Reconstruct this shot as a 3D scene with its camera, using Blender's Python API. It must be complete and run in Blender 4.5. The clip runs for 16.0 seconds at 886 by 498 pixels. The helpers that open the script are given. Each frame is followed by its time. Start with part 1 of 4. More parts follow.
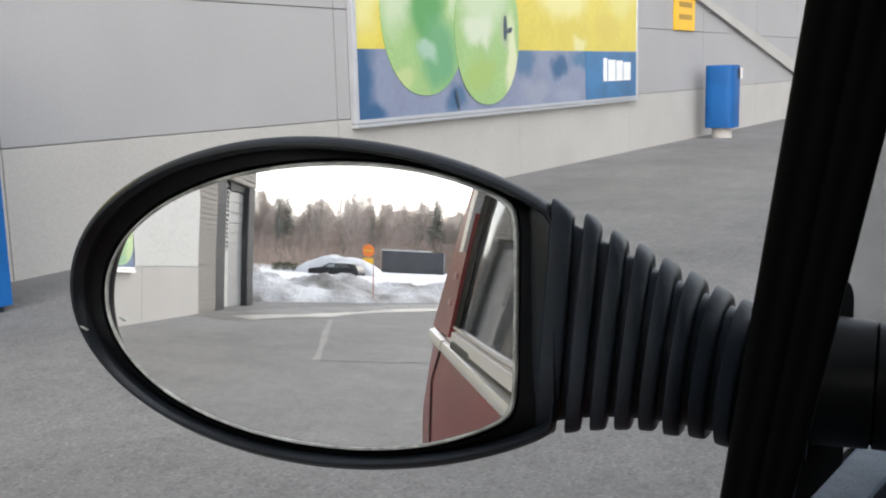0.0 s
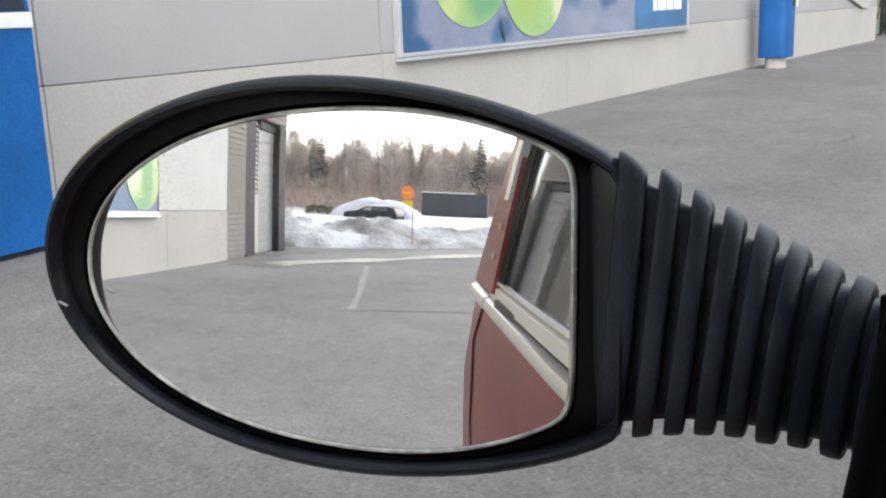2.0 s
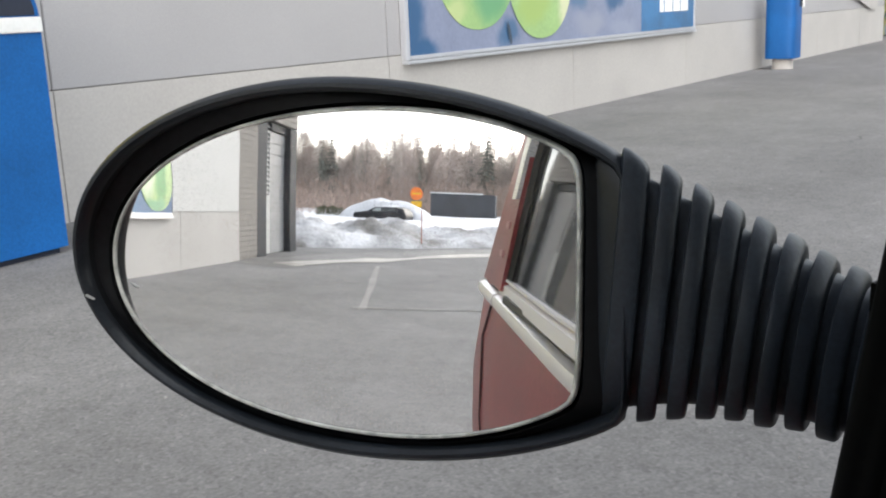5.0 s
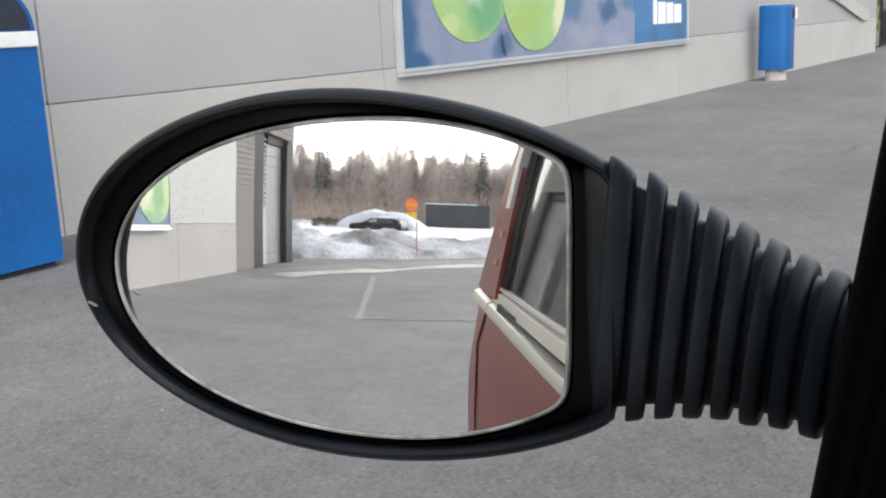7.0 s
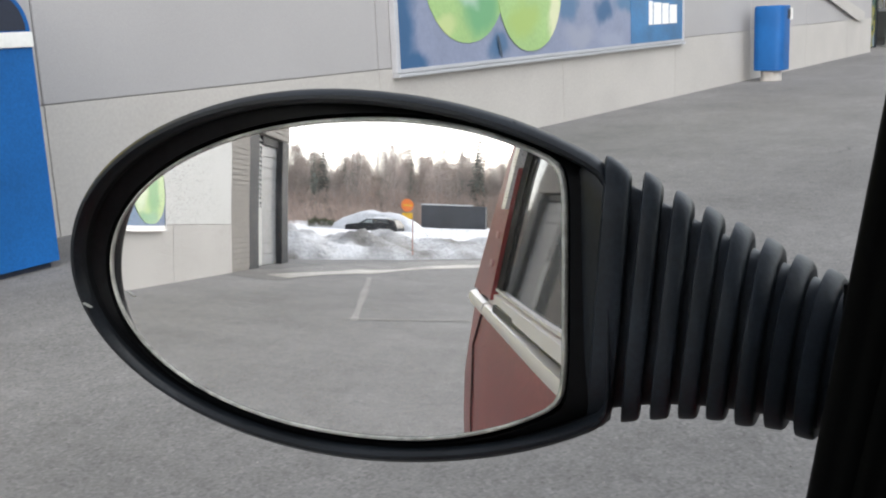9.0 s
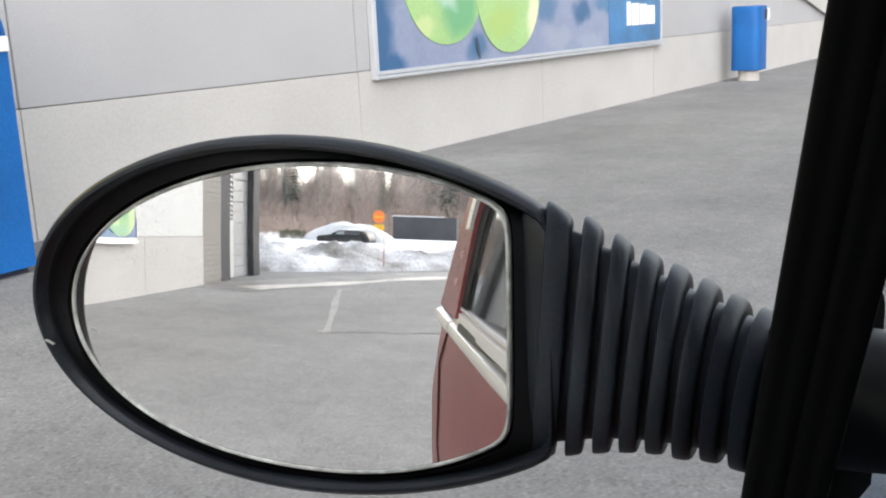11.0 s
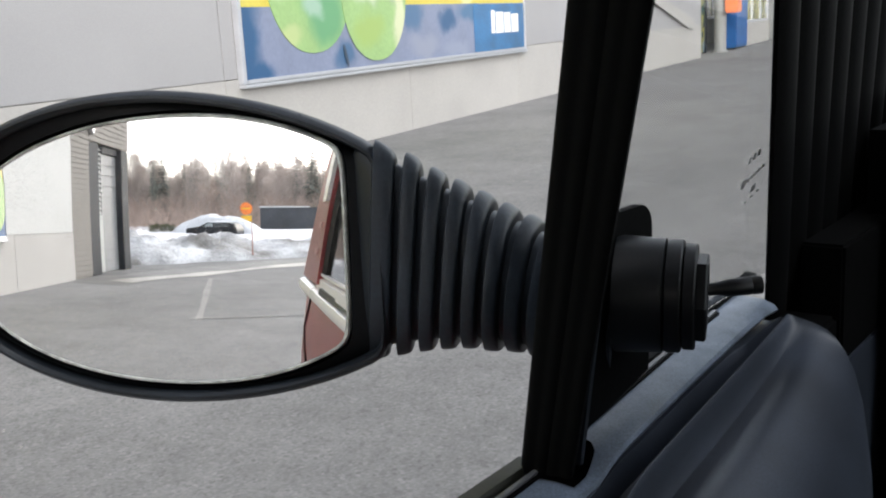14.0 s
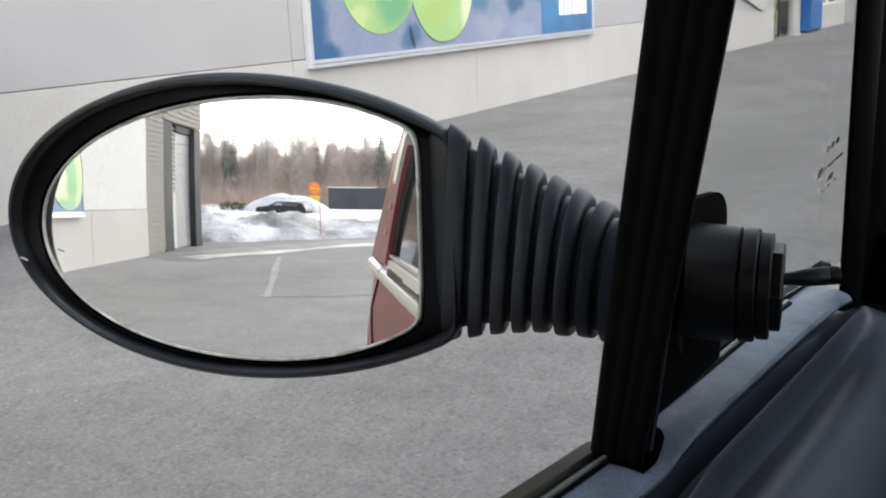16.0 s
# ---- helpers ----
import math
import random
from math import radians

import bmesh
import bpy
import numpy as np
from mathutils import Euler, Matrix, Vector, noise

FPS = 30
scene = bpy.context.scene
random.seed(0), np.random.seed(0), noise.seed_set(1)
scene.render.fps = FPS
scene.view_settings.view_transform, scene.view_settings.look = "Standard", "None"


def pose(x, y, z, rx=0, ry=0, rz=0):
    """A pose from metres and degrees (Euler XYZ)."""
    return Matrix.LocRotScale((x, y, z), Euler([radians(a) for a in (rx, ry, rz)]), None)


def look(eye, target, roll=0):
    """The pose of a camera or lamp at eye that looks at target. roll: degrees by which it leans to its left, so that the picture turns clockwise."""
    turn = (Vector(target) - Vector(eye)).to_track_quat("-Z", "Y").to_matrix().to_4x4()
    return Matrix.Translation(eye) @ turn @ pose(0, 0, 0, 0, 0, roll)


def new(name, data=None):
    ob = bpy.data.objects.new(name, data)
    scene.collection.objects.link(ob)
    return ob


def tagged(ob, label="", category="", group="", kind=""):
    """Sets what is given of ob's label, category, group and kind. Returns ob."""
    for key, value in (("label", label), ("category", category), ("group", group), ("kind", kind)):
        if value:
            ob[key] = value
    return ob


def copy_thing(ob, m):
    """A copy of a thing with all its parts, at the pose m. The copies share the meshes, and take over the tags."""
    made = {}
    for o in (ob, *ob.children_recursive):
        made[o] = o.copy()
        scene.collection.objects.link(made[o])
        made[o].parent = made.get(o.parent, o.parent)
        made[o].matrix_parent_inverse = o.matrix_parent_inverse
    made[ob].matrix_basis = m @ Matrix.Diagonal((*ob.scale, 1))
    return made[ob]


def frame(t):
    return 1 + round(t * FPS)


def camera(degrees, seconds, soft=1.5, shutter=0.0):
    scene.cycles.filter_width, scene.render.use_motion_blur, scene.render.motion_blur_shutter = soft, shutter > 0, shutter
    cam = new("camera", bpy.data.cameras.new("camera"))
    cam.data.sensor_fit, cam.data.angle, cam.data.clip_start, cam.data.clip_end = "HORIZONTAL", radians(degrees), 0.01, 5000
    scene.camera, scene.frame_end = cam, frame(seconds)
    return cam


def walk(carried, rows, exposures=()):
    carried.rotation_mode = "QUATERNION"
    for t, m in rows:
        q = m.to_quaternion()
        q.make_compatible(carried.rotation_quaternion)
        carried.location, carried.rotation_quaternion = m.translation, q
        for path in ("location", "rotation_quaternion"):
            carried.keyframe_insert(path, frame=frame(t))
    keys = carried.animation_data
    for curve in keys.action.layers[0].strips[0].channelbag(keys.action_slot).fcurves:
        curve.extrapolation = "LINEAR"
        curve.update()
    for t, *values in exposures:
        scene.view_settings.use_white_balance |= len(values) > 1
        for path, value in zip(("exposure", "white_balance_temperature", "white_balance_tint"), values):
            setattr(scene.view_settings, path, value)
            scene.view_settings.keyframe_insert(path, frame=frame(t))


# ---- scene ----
cam = camera(46.72, 16.0, soft=2.1)
# seconds, x, y, z, yaw, pitch, roll
PATH = [
    (0, -0.0635, -0.0308, 1.0495, -58.537, -9.751, 1.493),
    (0.5, 0.0236, 0.0155, 1.0451, -57.542, -12.679, 1.761),
    (1, 0.0159, 0.0139, 1.0454, -57.048, -13.127, 1.958),
    (1.5, 0.0095, 0.0110, 1.0461, -56.455, -13.275, 2.077),
    (2, 0.0086, 0.0112, 1.0460, -56.069, -13.346, 2.142),
    (2.5, 0.0082, 0.0109, 1.0460, -55.658, -13.531, 2.280),
    (3, 0.0085, 0.0110, 1.0459, -55.384, -13.727, 2.420),
    (3.5, 0.0080, 0.0111, 1.0462, -55.272, -13.891, 2.584),
    (4, 0.0056, 0.0087, 1.0459, -55.245, -13.850, 2.641),
    (4.5, -0.0008, 0.0057, 1.0466, -55.511, -13.528, 2.485),
    (7, -0.0165, -0.0046, 1.0468, -56.018, -12.525, 2.625),
    (7.5, -0.0159, -0.0041, 1.0468, -56.087, -12.554, 2.689),
    (8, -0.0156, -0.0042, 1.0466, -56.124, -12.552, 2.710),
    (10.5, -0.0166, -0.0070, 1.0498, -56.842, -12.426, 2.589),
    (11, -0.0171, -0.0215, 1.0655, -57.336, -12.593, 2.713),
    (11.5, -0.0548, -0.0613, 1.0535, -58.132, -13.236, 2.531),
    (12, -0.0800, -0.1190, 1.0532, -60.744, -13.843, 2.630),
    (12.5, -0.0833, -0.0939, 1.0461, -65.117, -13.655, 3.148),
    (13, -0.0862, -0.0836, 1.0476, -65.314, -13.026, 3.110),
    (13.5, -0.0862, -0.0797, 1.0482, -65.062, -12.660, 3.095),
    (14, -0.0817, -0.0774, 1.0464, -64.494, -12.398, 3.061),
    (14.5, -0.0834, -0.0744, 1.0471, -63.078, -12.583, 3.320),
    (15, -0.0870, -0.0733, 1.0484, -61.536, -13.033, 3.130),
    (15.5, -0.0886, -0.0740, 1.0487, -61.045, -13.223, 2.855),
    (16, -0.0866, -0.0745, 1.0481, -60.863, -13.222, 2.793),
]
walk(cam, [(t, pose(x, y, z, 90 + p, r, w)) for t, x, y, z, w, p, r in PATH],
     [(0, 1.08), (0.5, 1.27), (4.5, 1.26), (7, 1.15), (10.5, 1.12), (11, 1.51), (12.5, 1.5), (13, 1.38), (14.5, 1.38), (16, 1.43)])

# ---- sky and light ----
world = bpy.data.worlds.new("overcast_sky")
scene.world = world
world.use_nodes = True
wn, wl = world.node_tree.nodes, world.node_tree.links
wn.clear()
sky = wn.new("ShaderNodeTexSky")
sky.sky_type, sky.sun_disc = "NISHITA", False
sky.sun_elevation, sky.sun_rotation = radians(22), radians(250)
sky.air_density, sky.dust_density, sky.ozone_density = 1.0, 1.5, 1.0
grey = wn.new("ShaderNodeHueSaturation")
grey.inputs["Saturation"].default_value = 0.33
bg = wn.new("ShaderNodeBackground")
bg.inputs["Strength"].default_value = 0.15
wo = wn.new("ShaderNodeOutputWorld")
wl.new(sky.outputs[0], grey.inputs["Color"])
wl.new(grey.outputs[0], bg.inputs["Color"])
wl.new(bg.outputs[0], wo.inputs["Surface"])
sun = new("sun", bpy.data.lights.new("sun", "SUN"))
sun.data.energy, sun.data.angle, sun.data.color = 1.2, radians(70), (0.975, 0.985, 0.985)
sun.matrix_world = look((0, 0, 30), (5, 9, 16))

# ---- materials ----


def material(name, color, rough=0.6, metal=0.0, var=0.12, scale=4.0, fine=60.0, bump=0.15, dist=0.002, second=None, spec=0.5, rand=0.0, coat=0.0):
    """A surface with two scales of variation in colour, roughness and relief."""
    m = bpy.data.materials.new(name)
    m.use_nodes = True
    n, l = m.node_tree.nodes, m.node_tree.links
    b = n["Principled BSDF"]
    b.inputs["Metallic"].default_value = metal
    b.inputs["Specular IOR Level"].default_value = spec
    b.inputs["Coat Weight"].default_value = coat
    co = n.new("ShaderNodeTexCoord")
    big, small = n.new("ShaderNodeTexNoise"), n.new("ShaderNodeTexNoise")
    for tex, s, d in ((big, scale, 5.0), (small, fine, 3.0)):
        tex.inputs["Scale"].default_value, tex.inputs["Detail"].default_value = s, d
        l.new(co.outputs["Object"], tex.inputs["Vector"])
    ramp = n.new("ShaderNodeValToRGB")
    dark = [c * (1 - var) for c in color]
    light = second or [min(1, c * (1 + var)) for c in color]
    ramp.color_ramp.elements[0].color, ramp.color_ramp.elements[1].color = (*dark, 1), (*light, 1)
    ramp.color_ramp.elements[0].position, ramp.color_ramp.elements[1].position = 0.3, 0.7
    l.new(big.outputs["Fac"], ramp.inputs["Fac"])
    mix = n.new("ShaderNodeMix")
    mix.data_type, mix.blend_type = "RGBA", "OVERLAY"
    mix.inputs["Factor"].default_value = min(0.6, var * 2)
    l.new(ramp.outputs["Color"], mix.inputs["A"])
    l.new(small.outputs["Fac"], mix.inputs["B"])
    out = mix.outputs["Result"]
    if rand:
        info, hs = n.new("ShaderNodeObjectInfo"), n.new("ShaderNodeHueSaturation")
        mr = n.new("ShaderNodeMapRange")
        mr.inputs["To Min"].default_value, mr.inputs["To Max"].default_value = 1 - rand, 1 + rand
        l.new(info.outputs["Random"], mr.inputs["Value"])
        l.new(mr.outputs["Result"], hs.inputs["Value"])
        l.new(out, hs.inputs["Color"])
        out = hs.outputs["Color"]
    l.new(out, b.inputs["Base Color"])
    rr = n.new("ShaderNodeMapRange")
    rr.inputs["To Min"].default_value, rr.inputs["To Max"].default_value = max(0.02, rough * 0.85), min(1, rough * 1.15)
    l.new(big.outputs["Fac"], rr.inputs["Value"])
    l.new(rr.outputs["Result"], b.inputs["Roughness"])
    if bump:
        bp = n.new("ShaderNodeBump")
        bp.inputs["Strength"].default_value, bp.inputs["Distance"].default_value = bump, dist
        l.new(small.outputs["Fac"], bp.inputs["Height"])
        l.new(bp.outputs["Normal"], b.inputs["Normal"])
    return m


def asphalt_material():
    m = material("asphalt", (0.176, 0.173, 0.172), 0.9, 0, 0.16, 0.35, 90.0, 0.35, 0.003, spec=0.15)
    n, l = m.node_tree.nodes, m.node_tree.links
    b = n["Principled BSDF"]
    src = b.inputs["Base Color"].links[0].from_socket
    co = n["Texture Coordinate"]
    vor = n.new("ShaderNodeTexVoronoi")
    vor.inputs["Scale"].default_value = 110.0
    l.new(co.outputs["Object"], vor.inputs["Vector"])
    mr = n.new("ShaderNodeMapRange")
    mr.inputs["From Max"].default_value = 0.7
    mr.inputs["To Min"].default_value, mr.inputs["To Max"].default_value = 1.10, 0.93
    l.new(vor.outputs["Distance"], mr.inputs["Value"])
    mid = n.new("ShaderNodeTexNoise")
    mid.inputs["Scale"].default_value, mid.inputs["Detail"].default_value, mid.inputs["Roughness"].default_value = 9.0, 8.0, 0.75
    l.new(co.outputs["Object"], mid.inputs["Vector"])
    mr2 = n.new("ShaderNodeMapRange")
    mr2.inputs["From Min"].default_value, mr2.inputs["From Max"].default_value = 0.3, 0.7
    mr2.inputs["To Min"].default_value, mr2.inputs["To Max"].default_value = 0.86, 1.11
    l.new(mid.outputs["Fac"], mr2.inputs["Value"])
    mul = n.new("ShaderNodeMath")
    mul.operation = "MULTIPLY"
    l.new(mr.outputs["Result"], mul.inputs[0])
    # soft damp blotches, and pale drag marks along the bays
    wide = n.new("ShaderNodeTexNoise")
    wide.inputs["Scale"].default_value, wide.inputs["Detail"].default_value, wide.inputs["Roughness"].default_value = 1.7, 6.0, 0.62
    l.new(co.outputs["Object"], wide.inputs["Vector"])
    mr3 = n.new("ShaderNodeMapRange")
    mr3.inputs["From Min"].default_value, mr3.inputs["From Max"].default_value = 0.34, 0.62
    mr3.inputs["To Min"].default_value, mr3.inputs["To Max"].default_value = 0.88, 1.05
    l.new(wide.outputs["Fac"], mr3.inputs["Value"])
    turn = n.new("ShaderNodeMapping")
    turn.inputs["Rotation"].default_value = (0, 0, 0.5)
    turn.inputs["Scale"].default_value = (0.35, 5.0, 1.0)
    l.new(co.outputs["Object"], turn.inputs["Vector"])
    drag = n.new("ShaderNodeTexNoise")
    drag.inputs["Scale"].default_value, drag.inputs["Detail"].default_value = 1.4, 4.0
    l.new(turn.outputs["Vector"], drag.inputs["Vector"])
    mr4 = n.new("ShaderNodeMapRange")
    mr4.inputs["From Min"].default_value, mr4.inputs["From Max"].default_value = 0.56, 0.72
    mr4.inputs["To Min"].default_value, mr4.inputs["To Max"].default_value = 1.0, 1.07
    l.new(drag.outputs["Fac"], mr4.inputs["Value"])
    mul2, mul3 = n.new("ShaderNodeMath"), n.new("ShaderNodeMath")
    mul2.operation = mul3.operation = "MULTIPLY"
    l.new(mr2.outputs["Result"], mul2.inputs[0])
    l.new(mr3.outputs["Result"], mul2.inputs[1])
    l.new(mul2.outputs[0], mul3.inputs[0])
    l.new(mr4.outputs["Result"], mul3.inputs[1])
    l.new(mul3.outputs[0], mul.inputs[1])
    # single pale and dark stones
    chip, sep, ramp = n.new("ShaderNodeTexVoronoi"), n.new("ShaderNodeSeparateColor"), n.new("ShaderNodeValToRGB")
    chip.inputs["Scale"].default_value = 85.0
    l.new(co.outputs["Object"], chip.inputs["Vector"])
    l.new(chip.outputs["Color"], sep.inputs["Color"])
    l.new(sep.outputs["Red"], ramp.inputs["Fac"])
    el = ramp.color_ramp.elements
    el[0].position, el[0].color = 0.10, (0.74, 0.74, 0.74, 1)
    el[1].position, el[1].color = 0.93, (1.0, 1.0, 1.0, 1)
    for at, v in ((0.22, 0.86), (0.84, 0.88)):
        el.new(at).color = (v, v, v, 1)
    lift = n.new("ShaderNodeMath")
    lift.operation = "MULTIPLY"
    lift.inputs[1].default_value = 1.16
    l.new(ramp.outputs["Color"], lift.inputs[0])
    mul4 = n.new("ShaderNodeMath")
    mul4.operation = "MULTIPLY"
    l.new(mul.outputs[0], mul4.inputs[0])
    l.new(lift.outputs[0], mul4.inputs[1])
    hs = n.new("ShaderNodeHueSaturation")
    l.new(mul4.outputs[0], hs.inputs["Value"])
    l.new(src, hs.inputs["Color"])
    l.new(hs.outputs["Color"], b.inputs["Base Color"])
    return m


def glass_material():
    m = bpy.data.materials.new("clear_glass")
    m.use_nodes = True
    b = m.node_tree.nodes["Principled BSDF"]
    b.inputs["Transmission Weight"].default_value, b.inputs["Roughness"].default_value, b.inputs["IOR"].default_value = 1.0, 0.0, 1.45
    b.inputs["Base Color"].default_value = (0.985, 0.99, 0.988, 1)
    return m


def mirror_material():
    """Silvered glass with faint dust."""
    m = bpy.data.materials.new("mirror_glass")
    m.use_nodes = True
    n, l = m.node_tree.nodes, m.node_tree.links
    b = n["Principled BSDF"]
    b.inputs["Metallic"].default_value, b.inputs["Roughness"].default_value = 1.0, 0.0
    b.inputs["Base Color"].default_value = (0.93, 0.93, 0.925, 1)
    dust = n.new("ShaderNodeBsdfDiffuse")
    dust.inputs["Color"].default_value = (0.82, 0.79, 0.75, 1)
    tex = n.new("ShaderNodeTexNoise")
    tex.inputs["Scale"].default_value, tex.inputs["Detail"].default_value, tex.inputs["Roughness"].default_value = 1500.0, 3.0, 0.6
    co = n.new("ShaderNodeTexCoord")
    l.new(co.outputs["Object"], tex.inputs["Vector"])
    mr = n.new("ShaderNodeMapRange")
    mr.inputs["From Min"].default_value, mr.inputs["From Max"].default_value = 0.60, 0.78
    mr.inputs["To Min"].default_value, mr.inputs["To Max"].default_value = 0.02, 0.10
    l.new(tex.outputs["Fac"], mr.inputs["Value"])
    # dried splashes in short rows, gathered in patches
    run = n.new("ShaderNodeMapping")
    run.inputs["Scale"].default_value = (1.0, 0.45, 1.0)
    l.new(co.outputs["Object"], run.inputs["Vector"])
    spot, patch = n.new("ShaderNodeTexNoise"), n.new("ShaderNodeTexNoise")
    spot.inputs["Scale"].default_value, spot.inputs["Detail"].default_value = 2000.0, 2.0
    patch.inputs["Scale"].default_value, patch.inputs["Detail"].default_value = 34.0, 2.0
    l.new(run.outputs["Vector"], spot.inputs["Vector"])
    l.new(co.outputs["Object"], patch.inputs["Vector"])
    m1, m2 = n.new("ShaderNodeMapRange"), n.new("ShaderNodeMapRange")
    m1.inputs["From Min"].default_value, m1.inputs["From Max"].default_value = 0.56, 0.62
    m2.inputs["From Min"].default_value, m2.inputs["From Max"].default_value = 0.38, 0.56
    m2.inputs["To Max"].default_value = 0.22
    l.new(spot.outputs["Fac"], m1.inputs["Value"])
    l.new(patch.outputs["Fac"], m2.inputs["Value"])
    # the splashes lie on the upper half
    xyz, high, upper = n.new("ShaderNodeSeparateXYZ"), n.new("ShaderNodeMapRange"), n.new("ShaderNodeMath")
    l.new(co.outputs["Object"], xyz.inputs["Vector"])
    high.inputs["From Min"].default_value, high.inputs["From Max"].default_value = 0.020, 0.042
    l.new(xyz.outputs["Z"], high.inputs["Value"])
    upper.operation = "MULTIPLY"
    l.new(high.outputs["Result"], upper.inputs[0])
    l.new(m2.outputs["Result"], upper.inputs[1])
    both, add = n.new("ShaderNodeMath"), n.new("ShaderNodeMath")
    both.operation, add.operation = "MULTIPLY", "ADD"
    l.new(m1.outputs["Result"], both.inputs[0])
    l.new(upper.outputs[0], both.inputs[1])
    l.new(both.outputs[0], add.inputs[0])
    l.new(mr.outputs["Result"], add.inputs[1])
    mx = n.new("ShaderNodeMixShader")
    l.new(add.outputs[0], mx.inputs["Fac"])
    l.new(b.outputs[0], mx.inputs[1])
    l.new(dust.outputs[0], mx.inputs[2])
    l.new(mx.outputs[0], n["Material Output"].inputs["Surface"])
    return m


def gradient_material(name, a, b_, c_, rough=0.35, scale=2.0):
    """Printed vinyl whose ink drifts between three colours."""
    m = material(name, b_, rough, 0, 0.05, 3.0, 40.0, 0.02)
    n, l = m.node_tree.nodes, m.node_tree.links
    b = n["Principled BSDF"]
    co, tex, ramp = n["Texture Coordinate"], n.new("ShaderNodeTexNoise"), n.new("ShaderNodeValToRGB")
    tex.inputs["Scale"].default_value, tex.inputs["Detail"].default_value = scale, 2.0
    l.new(co.outputs["Object"], tex.inputs["Vector"])
    el = ramp.color_ramp.elements
    el[0].position, el[0].color = 0.36, (*a, 1)
    el[1].position, el[1].color = 0.66, (*c_, 1)
    e = el.new(0.5)
    e.color = (*b_, 1)
    l.new(tex.outputs["Fac"], ramp.inputs["Fac"])
    l.new(ramp.outputs["Color"], b.inputs["Base Color"])
    return m


def print_material(name, base, spots, rough=0.4):
    """A printed picture: soft patches of ink (x, z, half width, half height, colour) over a ground colour."""
    m = material(name, base, rough, 0, 0.08, 2.5, 30.0, 0.02)
    n, l = m.node_tree.nodes, m.node_tree.links
    b = n["Principled BSDF"]
    co, out = n["Texture Coordinate"], b.inputs["Base Color"].links[0].from_socket
    # the edges of the patches wander
    wob, shift = n.new("ShaderNodeTexNoise"), n.new("ShaderNodeVectorMath")
    wob.inputs["Scale"].default_value, wob.inputs["Detail"].default_value = 3.0, 4.0
    l.new(co.outputs["Object"], wob.inputs["Vector"])
    shift.operation = "MULTIPLY_ADD"
    shift.inputs[1].default_value = (0.30, 0.0, 0.30)
    l.new(wob.outputs["Color"], shift.inputs[0])
    l.new(co.outputs["Object"], shift.inputs[2])
    for x, z, rx, rz, colour in spots:
        mp, ln, mr, mix = n.new("ShaderNodeMapping"), n.new("ShaderNodeVectorMath"), n.new("ShaderNodeMapRange"), n.new("ShaderNodeMix")
        mp.inputs["Location"].default_value = (-(x + 0.15) / rx, 0, -(z + 0.15) / rz)
        mp.inputs["Scale"].default_value = (1 / rx, 0, 1 / rz)
        l.new(shift.outputs[0], mp.inputs["Vector"])
        ln.operation = "LENGTH"
        l.new(mp.outputs[0], ln.inputs[0])
        mr.interpolation_type = "SMOOTHSTEP"
        mr.inputs["From Min"].default_value, mr.inputs["From Max"].default_value = 0.45, 1.15
        mr.inputs["To Min"].default_value, mr.inputs["To Max"].default_value = 1.0, 0.0
        l.new(ln.outputs["Value"], mr.inputs["Value"])
        mix.data_type = "RGBA"
        l.new(mr.outputs["Result"], mix.inputs["Factor"])
        l.new(out, mix.inputs["A"])
        mix.inputs["B"].default_value = (*colour, 1)
        out = mix.outputs["Result"]
    l.new(out, b.inputs["Base Color"])
    return m


ASPHALT = asphalt_material()
GLASS, MIRROR = glass_material(), mirror_material()
PANEL = material("grey_wall_panel", (0.320, 0.314, 0.318), 0.75, 0, 0.06, 0.8, 120.0, 0.10, 0.001)
# lighter copy of the grey panel, the rear stretch's brighter light in its colour
LIT_PANEL = material("lit_wall_panel", (0.465, 0.465, 0.455), 0.75, 0, 0.05, 0.8, 120.0, 0.12, 0.001)
PLINTH = material("pale_concrete", (0.386, 0.371, 0.353), 0.85, 0, 0.065, 1.2, 50.0, 0.12, 0.002)
JOINT = material("joint_sealant", (0.30, 0.29, 0.285), 0.8, 0, 0.1)
ALU = material("aluminium_frame", (0.52, 0.53, 0.56), 0.4, 0.6, 0.05)
DEEP_BLUE = material("deep_blue_print", (0.027, 0.130, 0.290), 0.4, 0, 0.3, 3.0)
WHITE_INK = material("white_ink", (0.72, 0.72, 0.72), 0.4, 0, 0.03)
DARK_INK = material("dark_ink", (0.03, 0.05, 0.08), 0.4, 0, 0.1)
ETCH = material("faded_etching", (0.20, 0.205, 0.21), 0.6, 0, 0.3)
BIN_BLUE = material("blue_bin_paint", (0.005, 0.080, 0.265), 0.55, 0, 0.14, 3.0, 80.0, 0.05, spec=0.25)
BIN_DARK = material("bin_opening", (0.01, 0.015, 0.03), 0.7, 0, 0.1)
BIN_BAND = material("white_bin_band", (0.62, 0.63, 0.62), 0.45, 0, 0.08)
RUBBER = material("black_rubber", (0.0178, 0.0235, 0.0320), 0.43, 0, 0.4, 30.0, 500.0, 0.25, 0.0004, spec=0.38)
HOUSING = material("black_mirror_plastic", (0.0105, 0.0135, 0.0180), 0.38, 0, 0.45, 25.0, 700.0, 0.12, 0.0003, spec=0.32)
ADJUSTER = material("black_adjuster_plastic", (0.004, 0.0048, 0.0065), 0.48, 0, 0.25, 25.0, 700.0, 0.1, 0.0003)
TRIM_BLACK = material("black_trim", (0.0018, 0.0019, 0.0021), 0.7, 0, 0.4, 20.0, 300.0, 0.25, 0.0005, spec=0.07)
WELL = material("matt_rim_plastic", (0.0062, 0.0068, 0.0078), 0.62, 0, 0.4, 20.0, 300.0, 0.2, 0.0004, spec=0.2)
